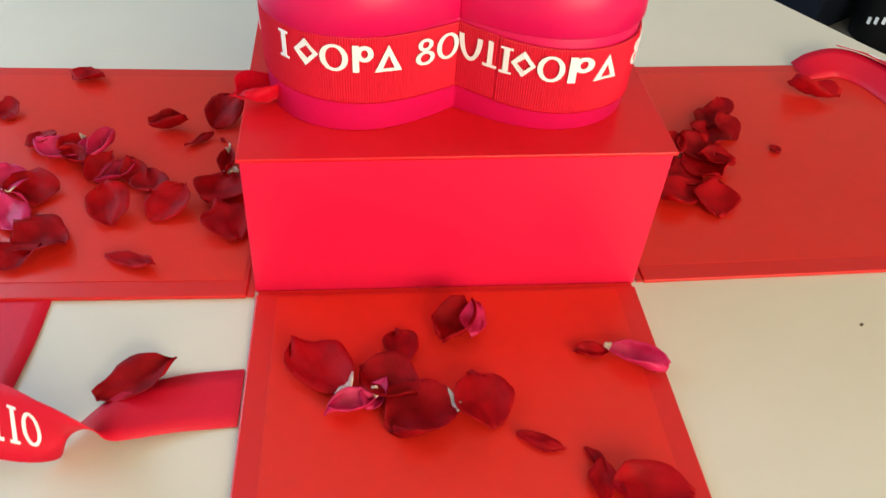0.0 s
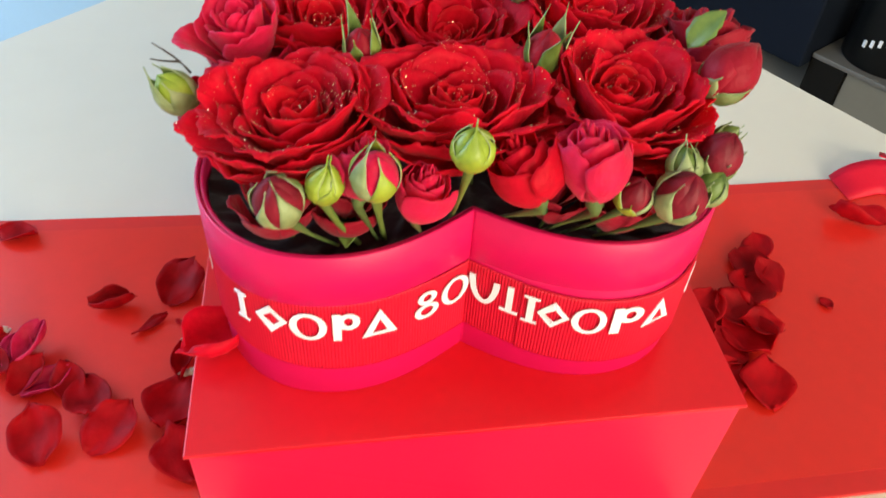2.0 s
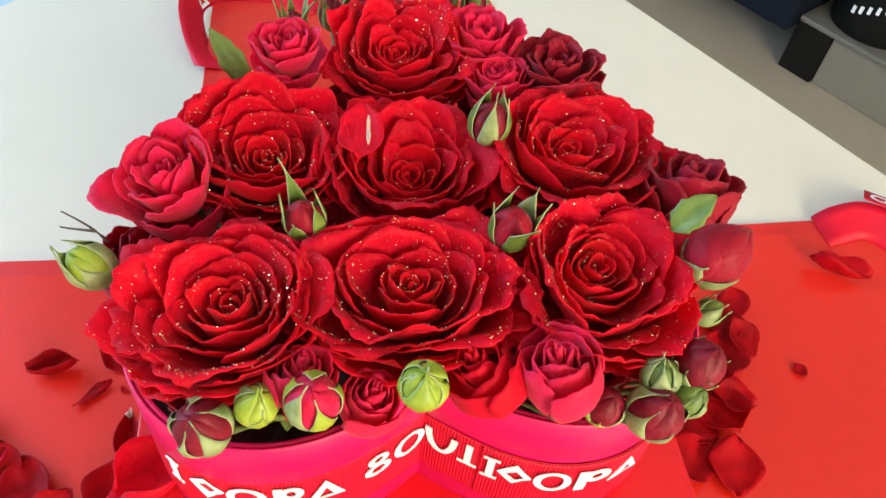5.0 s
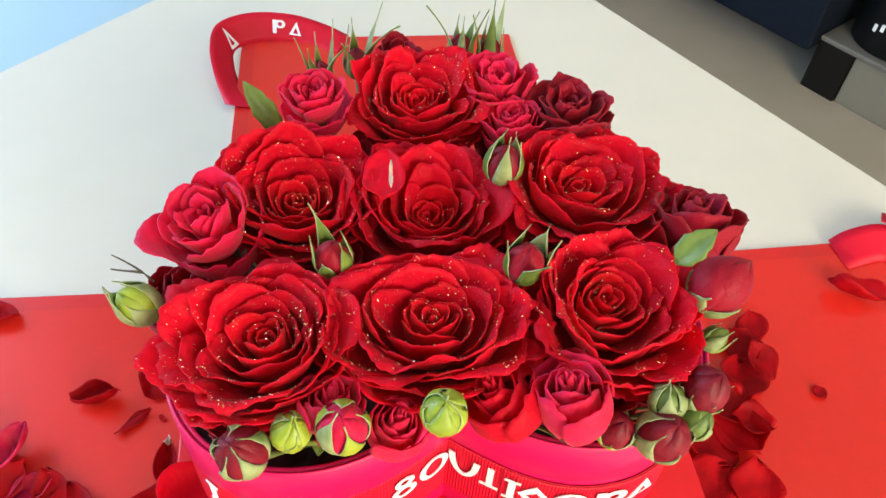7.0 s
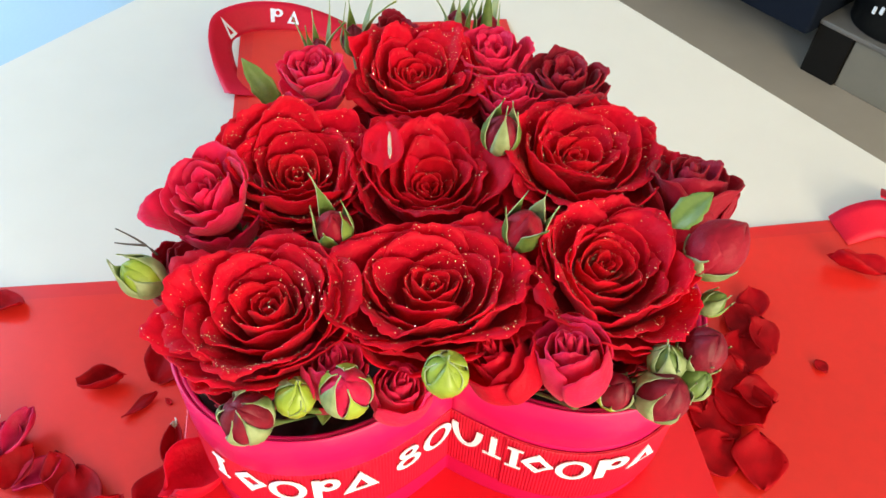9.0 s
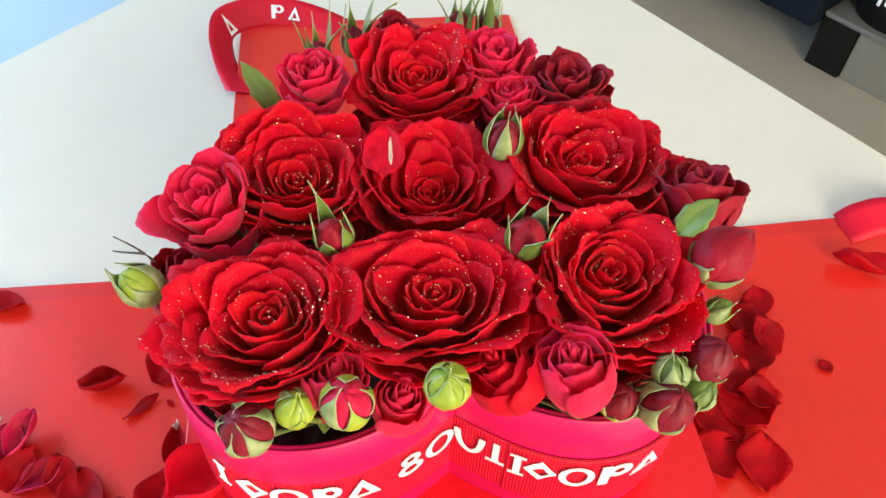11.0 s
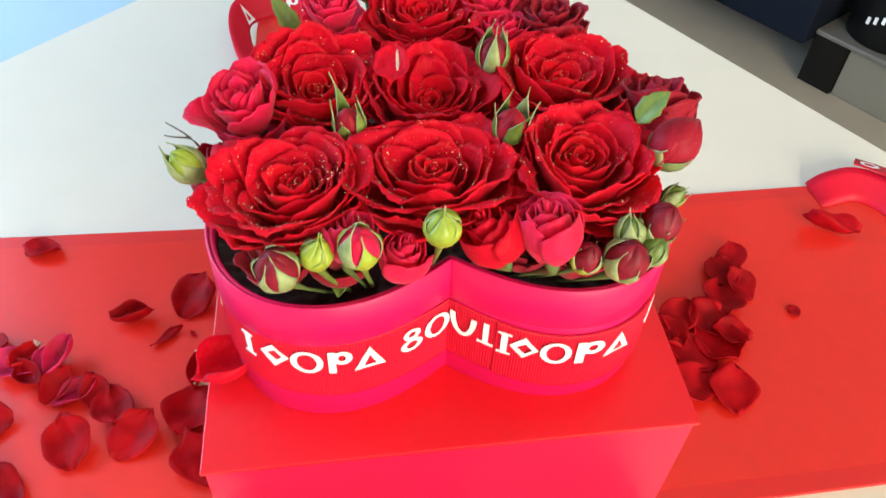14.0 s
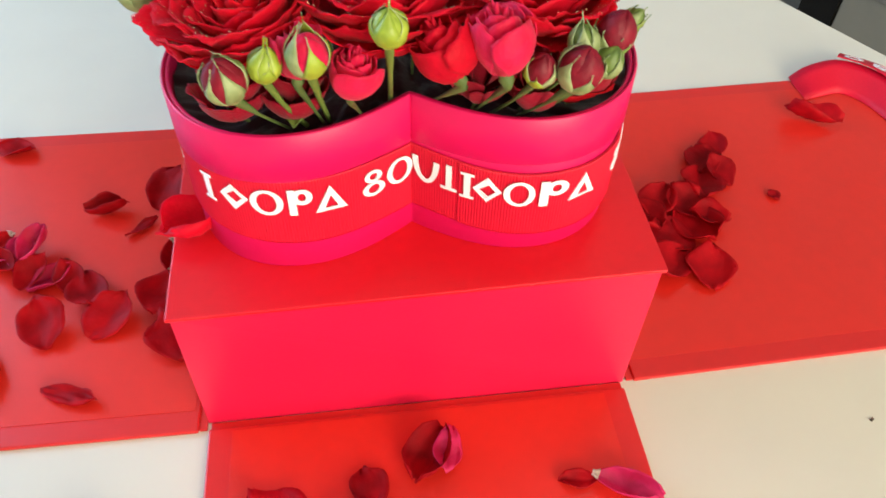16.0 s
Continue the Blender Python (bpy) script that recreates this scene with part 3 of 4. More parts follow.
def leaf(name, loc, length, width, rot, seed, mat, label, fold=0.3, arch=0.3):
    rng = random.Random(seed)
    nu, nv, pts = 7, 11, []
    for j in range(nv):
        v = j / (nv - 1)
        half = width * .5 * math.sin(math.pi * v ** 0.8) ** 0.8 + 0.0002
        for i in range(nu):
            u = -1 + 2 * i / (nu - 1)
            jag = 1 + 0.10 * math.sin(v * 40 + i) * abs(u) ** 3
            pts.append((u * half * jag, length * v, length * arch * (v - v * v) + fold * half * abs(u) + rng.uniform(-1, 1) * width * .015))
    v_, f_ = shell(pts, nu, nv, 0.0004)
    ob = solid(name, v_, f_, mat)
    ob.matrix_world = pose(*loc, *rot)
    return tagged(ob, label, "leaf", "green leaves in the arrangement")


BIG = "large red roses in the heart box"
L_BIG = "fully open deep red rose dusted with gold glitter"


def broad_petal(rng, r, w, theta, base, rim, spread, curl, wave, nu=21, nv=11):
    """One broad petal: it leaves the base sideways, stands up into a bowl and rolls its lip outwards."""
    pts = []
    p1, p2, p3 = (rng.uniform(0, 6.3) for _ in range(3))
    tip, side, nick = rng.uniform(-.06, .11), rng.uniform(-.26, .26), rng.uniform(-.7, .7)
    for j in range(nv):
        v = j / (nv - 1)
        for i in range(nu):
            u = -1 + 2 * i / (nu - 1)
            e = v * (1 - .30 * abs(u) ** 2.8 + tip * (1 - abs(u)) ** 2 + side * u * .5 - .035 * math.exp(-((u - nick) / .09) ** 2))
            ang = theta + u * w * (.40 + .60 * min(1, v * 1.6) ** .8)
            rad = r * (.10 + .90 * math.sin(math.pi / 2 * min(1, e * 1.04)) ** spread)
            h = base + (rim - base) * min(e, 1.06) ** 1.18
            lip = max(0.0, e - .70) / .30
            rad += curl * lip ** 1.8 * (.75 + .25 * math.cos(2.0 * u + p1))
            h -= curl * .55 * lip ** 3.0
            k = wave * max(0.0, e - .35) / .65
            rad += k * (math.sin(2.3 * u + p1) + .45 * math.sin(5.6 * u + p2) + .22 * lip * math.sin(15 * u + p3) + .16 * lip * math.sin(33 * u + p2))
            h += k * (.9 * math.sin(2.7 * u + p2) + .5 * math.sin(6.3 * u + p3) + .30 * lip * math.sin(18 * u + p1) + .22 * lip * math.sin(37 * u + p3))
            pts.append((rad * math.cos(ang), rad * math.sin(ang), h))
    return pts, nu, nv


def large_rose(loc, rx, ry, lean, seed, middle=(0, 0), hollow=.30, tall=0.0, glitter=95, open_out=1.0, patch=None):
    """A large open rose: a tight sunken spiral, a bowl of close-set lips and a few broad outer petals. loc: the middle of its face."""
    rng = random.Random(seed)
    root = tagged(empty("rose", pose(*loc, *lean, 0)), L_BIG, "flower", BIG)
    R = (rx + ry) / 2
    theta, flakes, fl_faces = rng.uniform(0, 6.3), [], []
    # ring: petals, radii, rim heights, half width, spread, curl, wave
    rings = ((5, .045, .15, -hollow * .90, -hollow * .80, 1.75, .55, .010, .012), (6, .17, .32, -hollow * .82, -hollow * .50, 1.35, .55, .025, .018),
             (6, .35, .53, -hollow * .46, -hollow * .16, 1.05, .62, .055, .026), (7, .56, .74, -hollow * .12, .02, .86, .72, .085, .034),
             (7, .76, .89, .03, -.06, .74, .84, .12, .044), (6, .90, .98, -.08, -.20, .72, .95, .13 * open_out, .055), (6, .90, .99, -.26, -.46, .74, .72, .10 * open_out, .060))
    for q, (n, r0, r1, h0, h1, w0, spread, curl, wave) in enumerate(rings):
        for k in range(n):
            f = k / max(1, n - 1)
            theta += 2 * math.pi / n * (1.0 if q > 3 else 1.62) + rng.uniform(-.16, .16)
            r, rim = R * (r0 + (r1 - r0) * f) * rng.uniform(.90, 1.06), R * (h0 + (h1 - h0) * f + rng.uniform(-.07, .07) * min(1, q))
            rim += R * tall * max(0, math.sin(theta)) * (q in (2, 3, 4))
            pts, nu, nv = broad_petal(rng, r, w0 * rng.uniform(.86, 1.16), theta, -.029, rim, spread * rng.uniform(.92, 1.08), R * curl * rng.uniform(.5, 1.5), R * wave * rng.uniform(.6, 1.3), 19 if q < 2 else 33)
            pts = crumple(pts, seed + q * .35 + k * .06, .0040 if q > 1 else .0024)
            pts = [Vector((p.x * rx / R + middle[0] * max(0, 1 - p.xy.length / R), p.y * ry / R + middle[1] * max(0, 1 - p.xy.length / R), p.z)) for p in pts]
            verts, faces = shell(pts, nu, nv, .00045)
            solid("petal", verts, faces, M_ROSE_HEART if q < 2 else M_ROSE, root)
            for _ in range(int(glitter * (.5 if q > 4 else 1))):
                i, j = rng.randrange(nu - 1), rng.choice((nv - 2, nv - 2, nv - 3, nv - 3, nv - 4))
                c = pts[j * nu + i].lerp(pts[j * nu + i + 1], rng.random()).lerp(pts[(j + 1) * nu + i], rng.random())
                if patch and rng.random() < .72 and (c.xy - Vector(patch)).length > .008:
                    continue
                c = c + Vector((-c.x * .4, -c.y * .4, .02)).normalized() * .0007
                flake = Vector((rng.uniform(-1, 1), rng.uniform(-1, 1), rng.uniform(-.6, .6))).normalized() * rng.choice((.00008, .00009, .00010, .00011, .00013, .00015, .00018, .00026))
                cross = flake.cross(Vector((rng.uniform(-.8, .8), rng.uniform(-.8, .8), 1))).normalized() * flake.length
                o = len(flakes)
                flakes += [c - flake, c - cross, c + flake, c + cross]
                fl_faces.append((o, o + 1, o + 2, o + 3))
    v, fc = tube([(0, 0, -.026), (0, 0, -.029), (0, 0, -.031), (0, 0, -.034)], [R * .06, R * .16, R * .10, R * .06], 9)
    solid("stem", v, fc, M_GREEN, root, "green stem")
    tagged(solid("glitter", flakes, fl_faces, M_GLITTER, root, "tiny gold glitter flakes", smooth=False), kind="stuff")
    return root


large_rose((-0.068, 0.041, 0.2410), .0325, .0275, (8, -8), 11, middle=(.005, .001), hollow=.26, open_out=1.25)
large_rose((-0.010, 0.043, 0.2430), .0355, .0262, (7, 0), 12, middle=(.001, .003), hollow=.28)
large_rose((0.053, 0.044, 0.2435), .0305, .0290, (10, 6), 13, middle=(-.001, .005), hollow=.36)
large_rose((-0.053, 0.105, 0.2450), .0300, .0275, (14, 4), 14, middle=(.000, -.003), hollow=.42, tall=.08)
large_rose((-0.004, 0.098, 0.2435), .0295, .0285, (8, 0), 15, middle=(-.001, -.003), hollow=.48, tall=.06, glitter=30)
large_rose((0.0585, 0.101, 0.2460), .0335, .0290, (8, 6), 16, middle=(-.004, .001), hollow=.36)
large_rose((-0.003, 0.154, 0.2500), .0285, .0262, (12, 0), 17, middle=(-.002, -.002), hollow=.30, glitter=260, patch=(.017, .008))

SMALL = "small spray roses in the heart box"


def spray(x, y, z, r, lx, ly, seed, mat, label, count=20, droop=.25, bowl=.25, sunk=.14, deep=1.4, guard=6, guard_low=(.28, .62), bulge=1.0, close=0.0, wrap=1.0):
    rose("spray_rose", (x, y, z), r, (lx, ly), seed, count, mat, mat, label, SMALL, depth=r * deep, droop=droop, bowl=bowl, sunk=sunk, guard=guard, guard_low=guard_low, bulge=bulge, close=close, wrap=wrap)


def half_open(x, y, z, r, lx, ly, seed, mat, label):
    """A half-open spray rose: a tall bulging cup whose middle stands higher than its outer petals."""
    spray(x, y, z, r, lx, ly, seed, mat, label, 14, .30, .06, -.28, 1.75, 0, (-.05, .22), .48, .50, 1.45)


L_PINK, L_DARK = "small half-open crimson spray rose", "small burgundy spray rose with tight petals"
spray(-0.086, 0.091, 0.2415, 0.0190, 6, -16, 31, M_SPRAY, L_PINK)
spray(-0.0470, 0.152, 0.2490, 0.0140, 0, -8, 32, M_SPRAY, L_PINK)
spray(0.0310, 0.162, 0.2480, 0.0165, 0, 8, 33, M_SPRAY, L_PINK)
spray(0.0340, 0.141, 0.2420, 0.0140, 8, 4, 34, M_SPRAY, L_PINK)
spray(0.058, 0.145, 0.246, 0.0185, 4, 8, 35, M_DARKSPRAY, L_DARK)
spray(0.0935, 0.084, 0.2430, 0.0185, 10, 10, 36, M_DARKSPRAY, L_DARK, 13, .34, .16, -.05, 1.5, 5, (.1, .4), .7, .25, 1.3)
half_open(0.0070, 0.021, 0.2315, 0.0150, 26, 4, 37, M_ROSE, "half-open red spray rose leaning over the notch")
half_open(0.0290, 0.015, 0.2395, 0.0158, 14, 0, 38, M_SPRAY, "half-open bright crimson spray rose")
half_open(-0.022, 0.017, 0.2245, 0.0118, 10, 0, 39, M_SPRAY, "half-open bright crimson spray rose")
spray(-0.096, 0.080, 0.216, 0.0130, 8, -20, 40, M_DARKSPRAY, L_DARK, 14)
half_open(-0.042, 0.022, 0.233, 0.0125, 10, 0, 41, M_SPRAY, "half-open bright crimson spray rose")
spray(-0.008, 0.198, 0.236, 0.0130, -14, 0, 42, M_DARKSPRAY, L_DARK, 14)
# Filler roses added low down to close the gaps in dark red.
for k, (x, y, z) in enumerate(((.086, .076, .226), (-.086, .076, .222), (.028, .078, .226), (-.036, .082, .226), (.030, .134, .228), (-.030, .138, .230), (.082, .128, .226), (-.082, .118, .222), (0.004, .070, .224), (.062, .078, .226),
                                 (-.074, .041, .206), (-.048, .040, .206), (.030, .041, .207), (.053, .036, .205), (.074, .040, .206))):
    spray(x, y, z, .0150, 0, 0, 200 + k, M_DARKSPRAY, "added dark red filler rose in a gap between large roses", 10, .3, .2)

B_G = "closed green rose bud on a thin stem"
B_R = "burgundy rose bud wrapped in green sepals"
bud("rose_bud", (-0.0698, 0.0105, 0.2215), 0.0165, (16, -6), 51, M_BUD, M_PALEGREEN, B_R, rise=.86, flare=-.05, width=.52)
bud("rose_bud", (-0.0550, 0.0145, 0.2240), 0.0118, (10, 10), 52, M_LIME, M_LIME, B_G, rise=1.05, flare=-.22, width=.9, stem_bend=(.013, .006))
bud("rose_bud", (-0.0391, 0.0115, 0.2295), 0.0155, (14, 0), 53, M_SPRAY, M_LIME, B_R, rise=1.10, flare=.02, width=.56, stem_bend=(.005, .012))
bud("rose_bud", (-0.0100, 0.007, 0.2415), 0.0128, (10, 0), 54, M_LIME, M_LIME, B_G, rise=1.0, flare=-.25, width=1.0, stem_bend=(.002, .036))
bud("rose_bud", (0.0465, 0.010, 0.2185), 0.0125, (14, 8), 55, M_BUD, M_LIME, B_R, rise=.75, width=.8)
bud("rose_bud", (0.0604, 0.005, 0.2215), 0.0170, (14, 6), 56, M_BUD, M_PALEGREEN, B_R, rise=.85, flare=-.03, width=.58)
bud("rose_bud", (0.0625, 0.0135, 0.2275), 0.0115, (0, -10), 64, M_GREEN, M_PALEGREEN, B_G, rise=1.0, flare=-.1, width=.8)
bud("rose_bud", (0.0720, 0.0090, 0.2210), 0.0115, (10, 16), 65, M_GREEN, M_PALEGREEN, B_G, rise=1.0, flare=-.05, width=.8)
bud("rose_bud", (0.0752, 0.016, 0.2290), 0.0155, (8, 14), 57, M_BUD, M_GREEN, B_R, rise=.5, width=.8)
bud("rose_bud", (0.0890, 0.048, 0.2410), 0.0200, (-4, 34), 58, M_DARKSPRAY, M_PALEGREEN, "closed burgundy rose bud with pale sepals at its base", rise=.38, flare=.05, width=.5)
bud("rose_bud", (-0.1062, 0.065, 0.2270), 0.0140, (4, -32), 59, M_LIME, M_PALEGREEN, B_G, rise=1.0, flare=.10, width=.80)
bud("rose_bud", (0.0225, 0.103, 0.2500), 0.0140, (8, 4), 60, M_BUD, M_GREEN, B_R, rise=1.05, flare=.12, width=.50)
bud("rose_bud", (-0.0404, 0.0675, 0.2420), 0.0128, (8, -4), 61, M_DARKSPRAY, M_GREEN, B_R, rise=1.30, flare=.42, width=.56)
bud("rose_bud", (0.0234, 0.0598, 0.2440), 0.0140, (8, 4), 62, M_DARKSPRAY, M_GREEN, B_R, rise=1.30, flare=.42, width=.56)
bud("rose_bud", (0.0925, 0.043, 0.2165), 0.0090, (0, 42), 63, M_GREEN, M_GREEN, B_G, rise=1.2, flare=.25, width=.6)
for k, (x, y, z, s) in enumerate(((0.020, 0.200, 0.236, .012), (0.034, 0.200, 0.234, .012), (-0.028, 0.190, 0.236, .012), (-0.044, 0.184, 0.234, .011))):
    bud("rose_bud", (x, y, z), s, (-10, 6 - 4 * k), 70 + k, M_BUD, M_GREEN, B_R, rise=1.7, flare=.42, width=.40)
leaf("rose_leaf", (0.0715, 0.0515, 0.2490), 0.017, 0.0095, (44, 12, -62), 81, M_GREEN, "small folded green rose leaf")
leaf("rose_leaf", (-0.061, 0.147, 0.232), 0.025, 0.009, (54, -20, 28), 82, M_GREEN, "small folded green rose leaf")
leaf("rose_leaf", (-0.046, 0.040, 0.186), 0.014, 0.009, (-6, 10, 165), 83, M_GREEN, "small folded green rose leaf")

# dry brown sepals that stand out beside the west bud
twig = tagged(empty("dry_twig", pose(-0.101, 0.071, 0.231)), "thin dry brown twig with two curled tips", "twig")
for c in (((0, 0, 0), (-.004, .002, .006), (-.009, .004, .007), (-.014, .005, .011)), ((-.003, .001, .004), (-.007, .002, .004), (-.011, .003, .003), (-.015, .003, .005))):
    v_, f_ = tube(bezier(*c, 8), [.0005 - .00004 * i for i in range(len(bezier(*c, 8)))], 6)
    solid("twig_tip", v_, f_, M_BROWN, twig)

# ---------------------------------------------------------------- fallen petals


def fallen(x, y, size, turn, seed, mat=None, cup=0.25, roll=0.0, wide=0.9, pale=False, z=0.0042, lean=(0, 0), group="fallen petals on the folded-out box"):
    """A fallen rose petal: a rounded, cupped blade with a narrow base and a wavy edge, lying on its support."""
    rng = random.Random(seed)
    cup, lean = cup * (.72 if cup < .6 else 1), (lean[0] * .6, lean[1] * .6)
    nu, nv, pts = 11, 11, []
    ph, ph2 = rng.uniform(0, 6.3), rng.uniform(0, 6.3)
    fold_a, fold = rng.uniform(-1.2, 1.2), rng.choice((0, .05, .10, .14)) * (1 if size > .02 else .3)
    for j in range(nv):
        v = j / (nv - 1)
        half = size * .5 * wide * ((0.17 + 0.83 * math.sin(math.pi / 2 * v / .58) ** 0.85) if v < .58 else math.sqrt(max(0.03, 1 - ((v - .58) / .43) ** 2)))
        half *= 1 + 0.05 * math.sin(9 * v + ph)
        for i in range(nu):
            u = -1 + 2 * i / (nu - 1)
            y_ = size * (v - .5) - size * .07 * u * u * v + size * .09 * v * noise.noise((u * 2.2 + seed * 3, 1.5, 5)) + size * .03 * v * noise.noise((u * 7 + seed, 4, 2))
            bend = half * (1.0 - cup * 0.3)
            a = u * (cup * 1.6 + roll)
            lx = half * math.sin(a) / max(.35, (cup * 1.6 + roll)) if (cup + roll) > .05 else u * half
            lz = half * (1 - math.cos(a)) / max(.35, (cup * 1.6 + roll)) + size * cup * .55 * (v - .45) ** 2
            lz += size * .034 * v * (math.sin(3.4 * u + ph) + .7 * math.sin(6 * v + 3 * u + ph2) + .35 * math.sin(9 * u + 5 * v + ph))
            lz += size * (.08 * noise.noise((u * 1.3 + seed, v * 2.4, 3)) + .05 * noise.noise((u * 3.7, v * 6 + seed, 8)))
            lz += size * fold * abs(u * math.cos(fold_a) + 2 * (v - .5) * math.sin(fold_a))
            pts.append((lx, y_, lz))
    low = min(p[2] for p in pts)
    pts = [(a, b, c - low) for a, b, c in pts]
    verts, faces = shell(pts, nu, nv, 0.00045)
    ob = solid("rose_petal", verts, faces, mat or M_LOOSE)
    m = pose(0, 0, 0, lean[0], lean[1], turn)
    drop = min((m @ Vector(v)).z for v in verts)
    ob.matrix_world = pose(x, y, z - drop) @ m
    pink = mat is M_LOOSE_PINK
    tagged(ob, ("curled pinkish red fallen rose petal" if pink else "dark red fallen rose petal, slightly cupped") + (" with a pale base" if pale else ""), "petal", group)
    if pale:
        tip = [(p[0] * .85, p[1] - size * .012, p[2] + .0004) for p in pts[:nu * 2]]
        v2, f2 = shell(tip, nu, 2, 0.0010)
        solid("petal_base", v2, f2, M_PALE, ob, "pale cream petal base")
    return ob


# on the flap at the box's west side
for k, (x, y, s, turn) in enumerate(((-.276, .243, .028, 80), (-.322, .192, .024, 20), (-.285, .152, .030, 200), (-.220, .076, .040, 12), (-.183, .078, .046, 325),
                                     (-.197, .024, .044, 250), (-.277, .094, .046, 100), (-.257, .046, .056, 60), (-.267, .030, .048, 120), (-.143, .058, .046, 30), (-.158, .185, .039, 335))):
    fallen(x, y, s * (.98, .98, .9, .88, .76, .80, .80, .72, .66, .82, .90)[k], turn, 100 + k, cup=(.25, .5, .45, .5, .45, .12, .4, .3, .25, .4, .35)[k], lean=((0, 18, 24, 28, 22, 6, 16, 4, 0, 12, 34)[k], (8, -14, 20, -12, 10, 0, -18, 6, -8, 14, 8)[k]))
for k, (x, y, s, turn, cup) in enumerate(((-.270, .134, .036, 70, .6), (-.246, .132, .032, 10, .7), (-.224, .112, .030, 300, .7), (-.282, .070, .040, 40, .5))):
    fallen(x, y, s, turn, 120 + k, M_LOOSE_PINK, cup=cup, wide=.7, lean=(12, 14 - 9 * k))
for k, (x, y, s, turn, cup) in enumerate(((-.262, .140, .026, 150, .8), (-.238, .138, .030, 340, .75), (-.254, .124, .028, 220, .7), (-.290, .098, .034, 15, .55))):
    fallen(x, y, s, turn, 180 + k, M_LOOSE_PINK if k % 2 else M_LOOSE, cup=cup, roll=.3, wide=.75, pale=k in (0, 3), z=.009, lean=(20 - 9 * k, -18 + 13 * k))
fallen(-.199, .172, .029, 275, 130, cup=.75, roll=.5, wide=.8)
fallen(-.174, .153, .025, 310, 131, cup=.15, wide=.55)
fallen(-.212, .110, .030, 20, 132, cup=.6, wide=.7, lean=(25, 0))
fallen(-.236, .118, .028, 330, 133, cup=.6, wide=.8, lean=(18, 12))
fallen(-.200, .098, .034, 200, 137, cup=.5, wide=.8, lean=(10, -12))
fallen(-.149, .092, .042, 170, 134, cup=.4, pale=True, lean=(6, 0))
fallen(-.150, .122, .030, 180, 135, cup=.7, wide=.5, pale=True)
fallen(-.157, .155, .006, 40, 136, cup=.2)
fallen(-.106, .050, .040, 132, 138, M_ROSE, cup=.80, wide=.95, pale=True, z=BOX_H + .0006, lean=(10, 22), group="fallen petals on the raised base")
# on the flap at the east side
for k, (x, y, s, turn, cup) in enumerate(((.219, .178, .034, 10, .3), (.226, .164, .032, 20, .4), (.207, .150, .042, 160, .4), (.192, .114, .044, 200, .45), (.187, .076, .041, 345, .35), (.160, .082, .042, 120, .4), (.170, .106, .040, 40, .5), (.232, .193, .028, 350, .3))):
    fallen(x + .012, y, s * .9, turn, 140 + k, cup=cup, lean=((5, 28, 13, 9, 14, 13, 5, 9)[k], (-12, 10, -8, 14, 4, -10, 12, -6)[k]))
for k, (x, y, s, turn) in enumerate(((.196, .134, .034, 30), (.176, .138, .032, 320), (.206, .118, .028, 70), (.164, .124, .030, 200))):
    fallen(x + .007, y, s, turn, 190 + k, cup=.45, z=.007, lean=(22 - 7 * k, -14 + 9 * k))
fallen(.338, .219, .044, 62, 150, cup=.6, roll=.6, wide=.55)
fallen(.271, .138, .011, 200, 151, cup=.3)
# on the front flap
fallen(-.077, -.064, .047, 40, 160, cup=.22, wide=1.0, pale=True)
fallen(-.060, -.090, .030, 115, 161, M_LOOSE_PINK, cup=.7, wide=.6, pale=True)
fallen(-.032, -.050, .024, 15, 162, cup=.3)
fallen(-.040, -.076, .036, 60, 163, cup=.45)
fallen(-.048, -.084, .022, 150, 164, M_LOOSE_PINK, cup=.6, wide=.7)
fallen(-.023, -.099, .042, 105, 165, cup=.50, roll=.45, wide=1.15, pale=True, lean=(-4, 16))
fallen(.001, -.036, .036, 150, 166, cup=.75, wide=.9, lean=(0, 12))
fallen(.010, -.035, .028, 165, 167, M_LOOSE_PINK, cup=.5, wide=.6, lean=(0, -22), z=.008)
fallen(.009, -.090, .036, 20, 168, cup=.4, roll=.1, wide=1.0, lean=(14, 10))
fallen(.037, -.116, .026, 245, 169, cup=.2, wide=.6)
fallen(.077, -.058, .020, 85, 170, cup=.4, wide=.6)
fallen(.101, -.066, .037, 240, 171, M_LOOSE_PINK, cup=.75, roll=.5, wide=.7, pale=True)
fallen(.064, -.126, .014, 220, 172, cup=.3, wide=.5)
fallen(.064, -.141, .024, 350, 173, cup=.3, wide=.6)
fallen(.086, -.150, .040, 75, 174, cup=.6)
fallen(-.175, -.067, .044, 300, 175, cup=.35, wide=.6, z=.0015, lean=(8, 0), group="fallen petal on the table")
# a fallen petal caught in the middle rose, and its pale base
fallen(-.021, .104, .022, 172, 176, M_ROSE, cup=.4, wide=.75, z=.2435, lean=(-28, 6), group="fallen petal on a rose")
fallen(-.019, .099, .011, 176, 178, M_PALE, cup=.2, wide=.16, z=.2490, lean=(-28, 0), group="fallen petal on a rose")
fallen(.072, .030, .028, 100, 177, cup=.2, z=.187, wide=.5, group="fallen petal on the heart box rim")


crumb = part("crumb", block(-.0012, .0012, -.0008, .0008, 0, .0008, .0003), M_BROWN)
crumb.matrix_world = pose(0.255, -0.040, 0.0002, 0, 0, 30)
tagged(crumb, "tiny brown crumb lying on the table", "crumb")

# ---------------------------------------------------------------- ribbons that tied the box


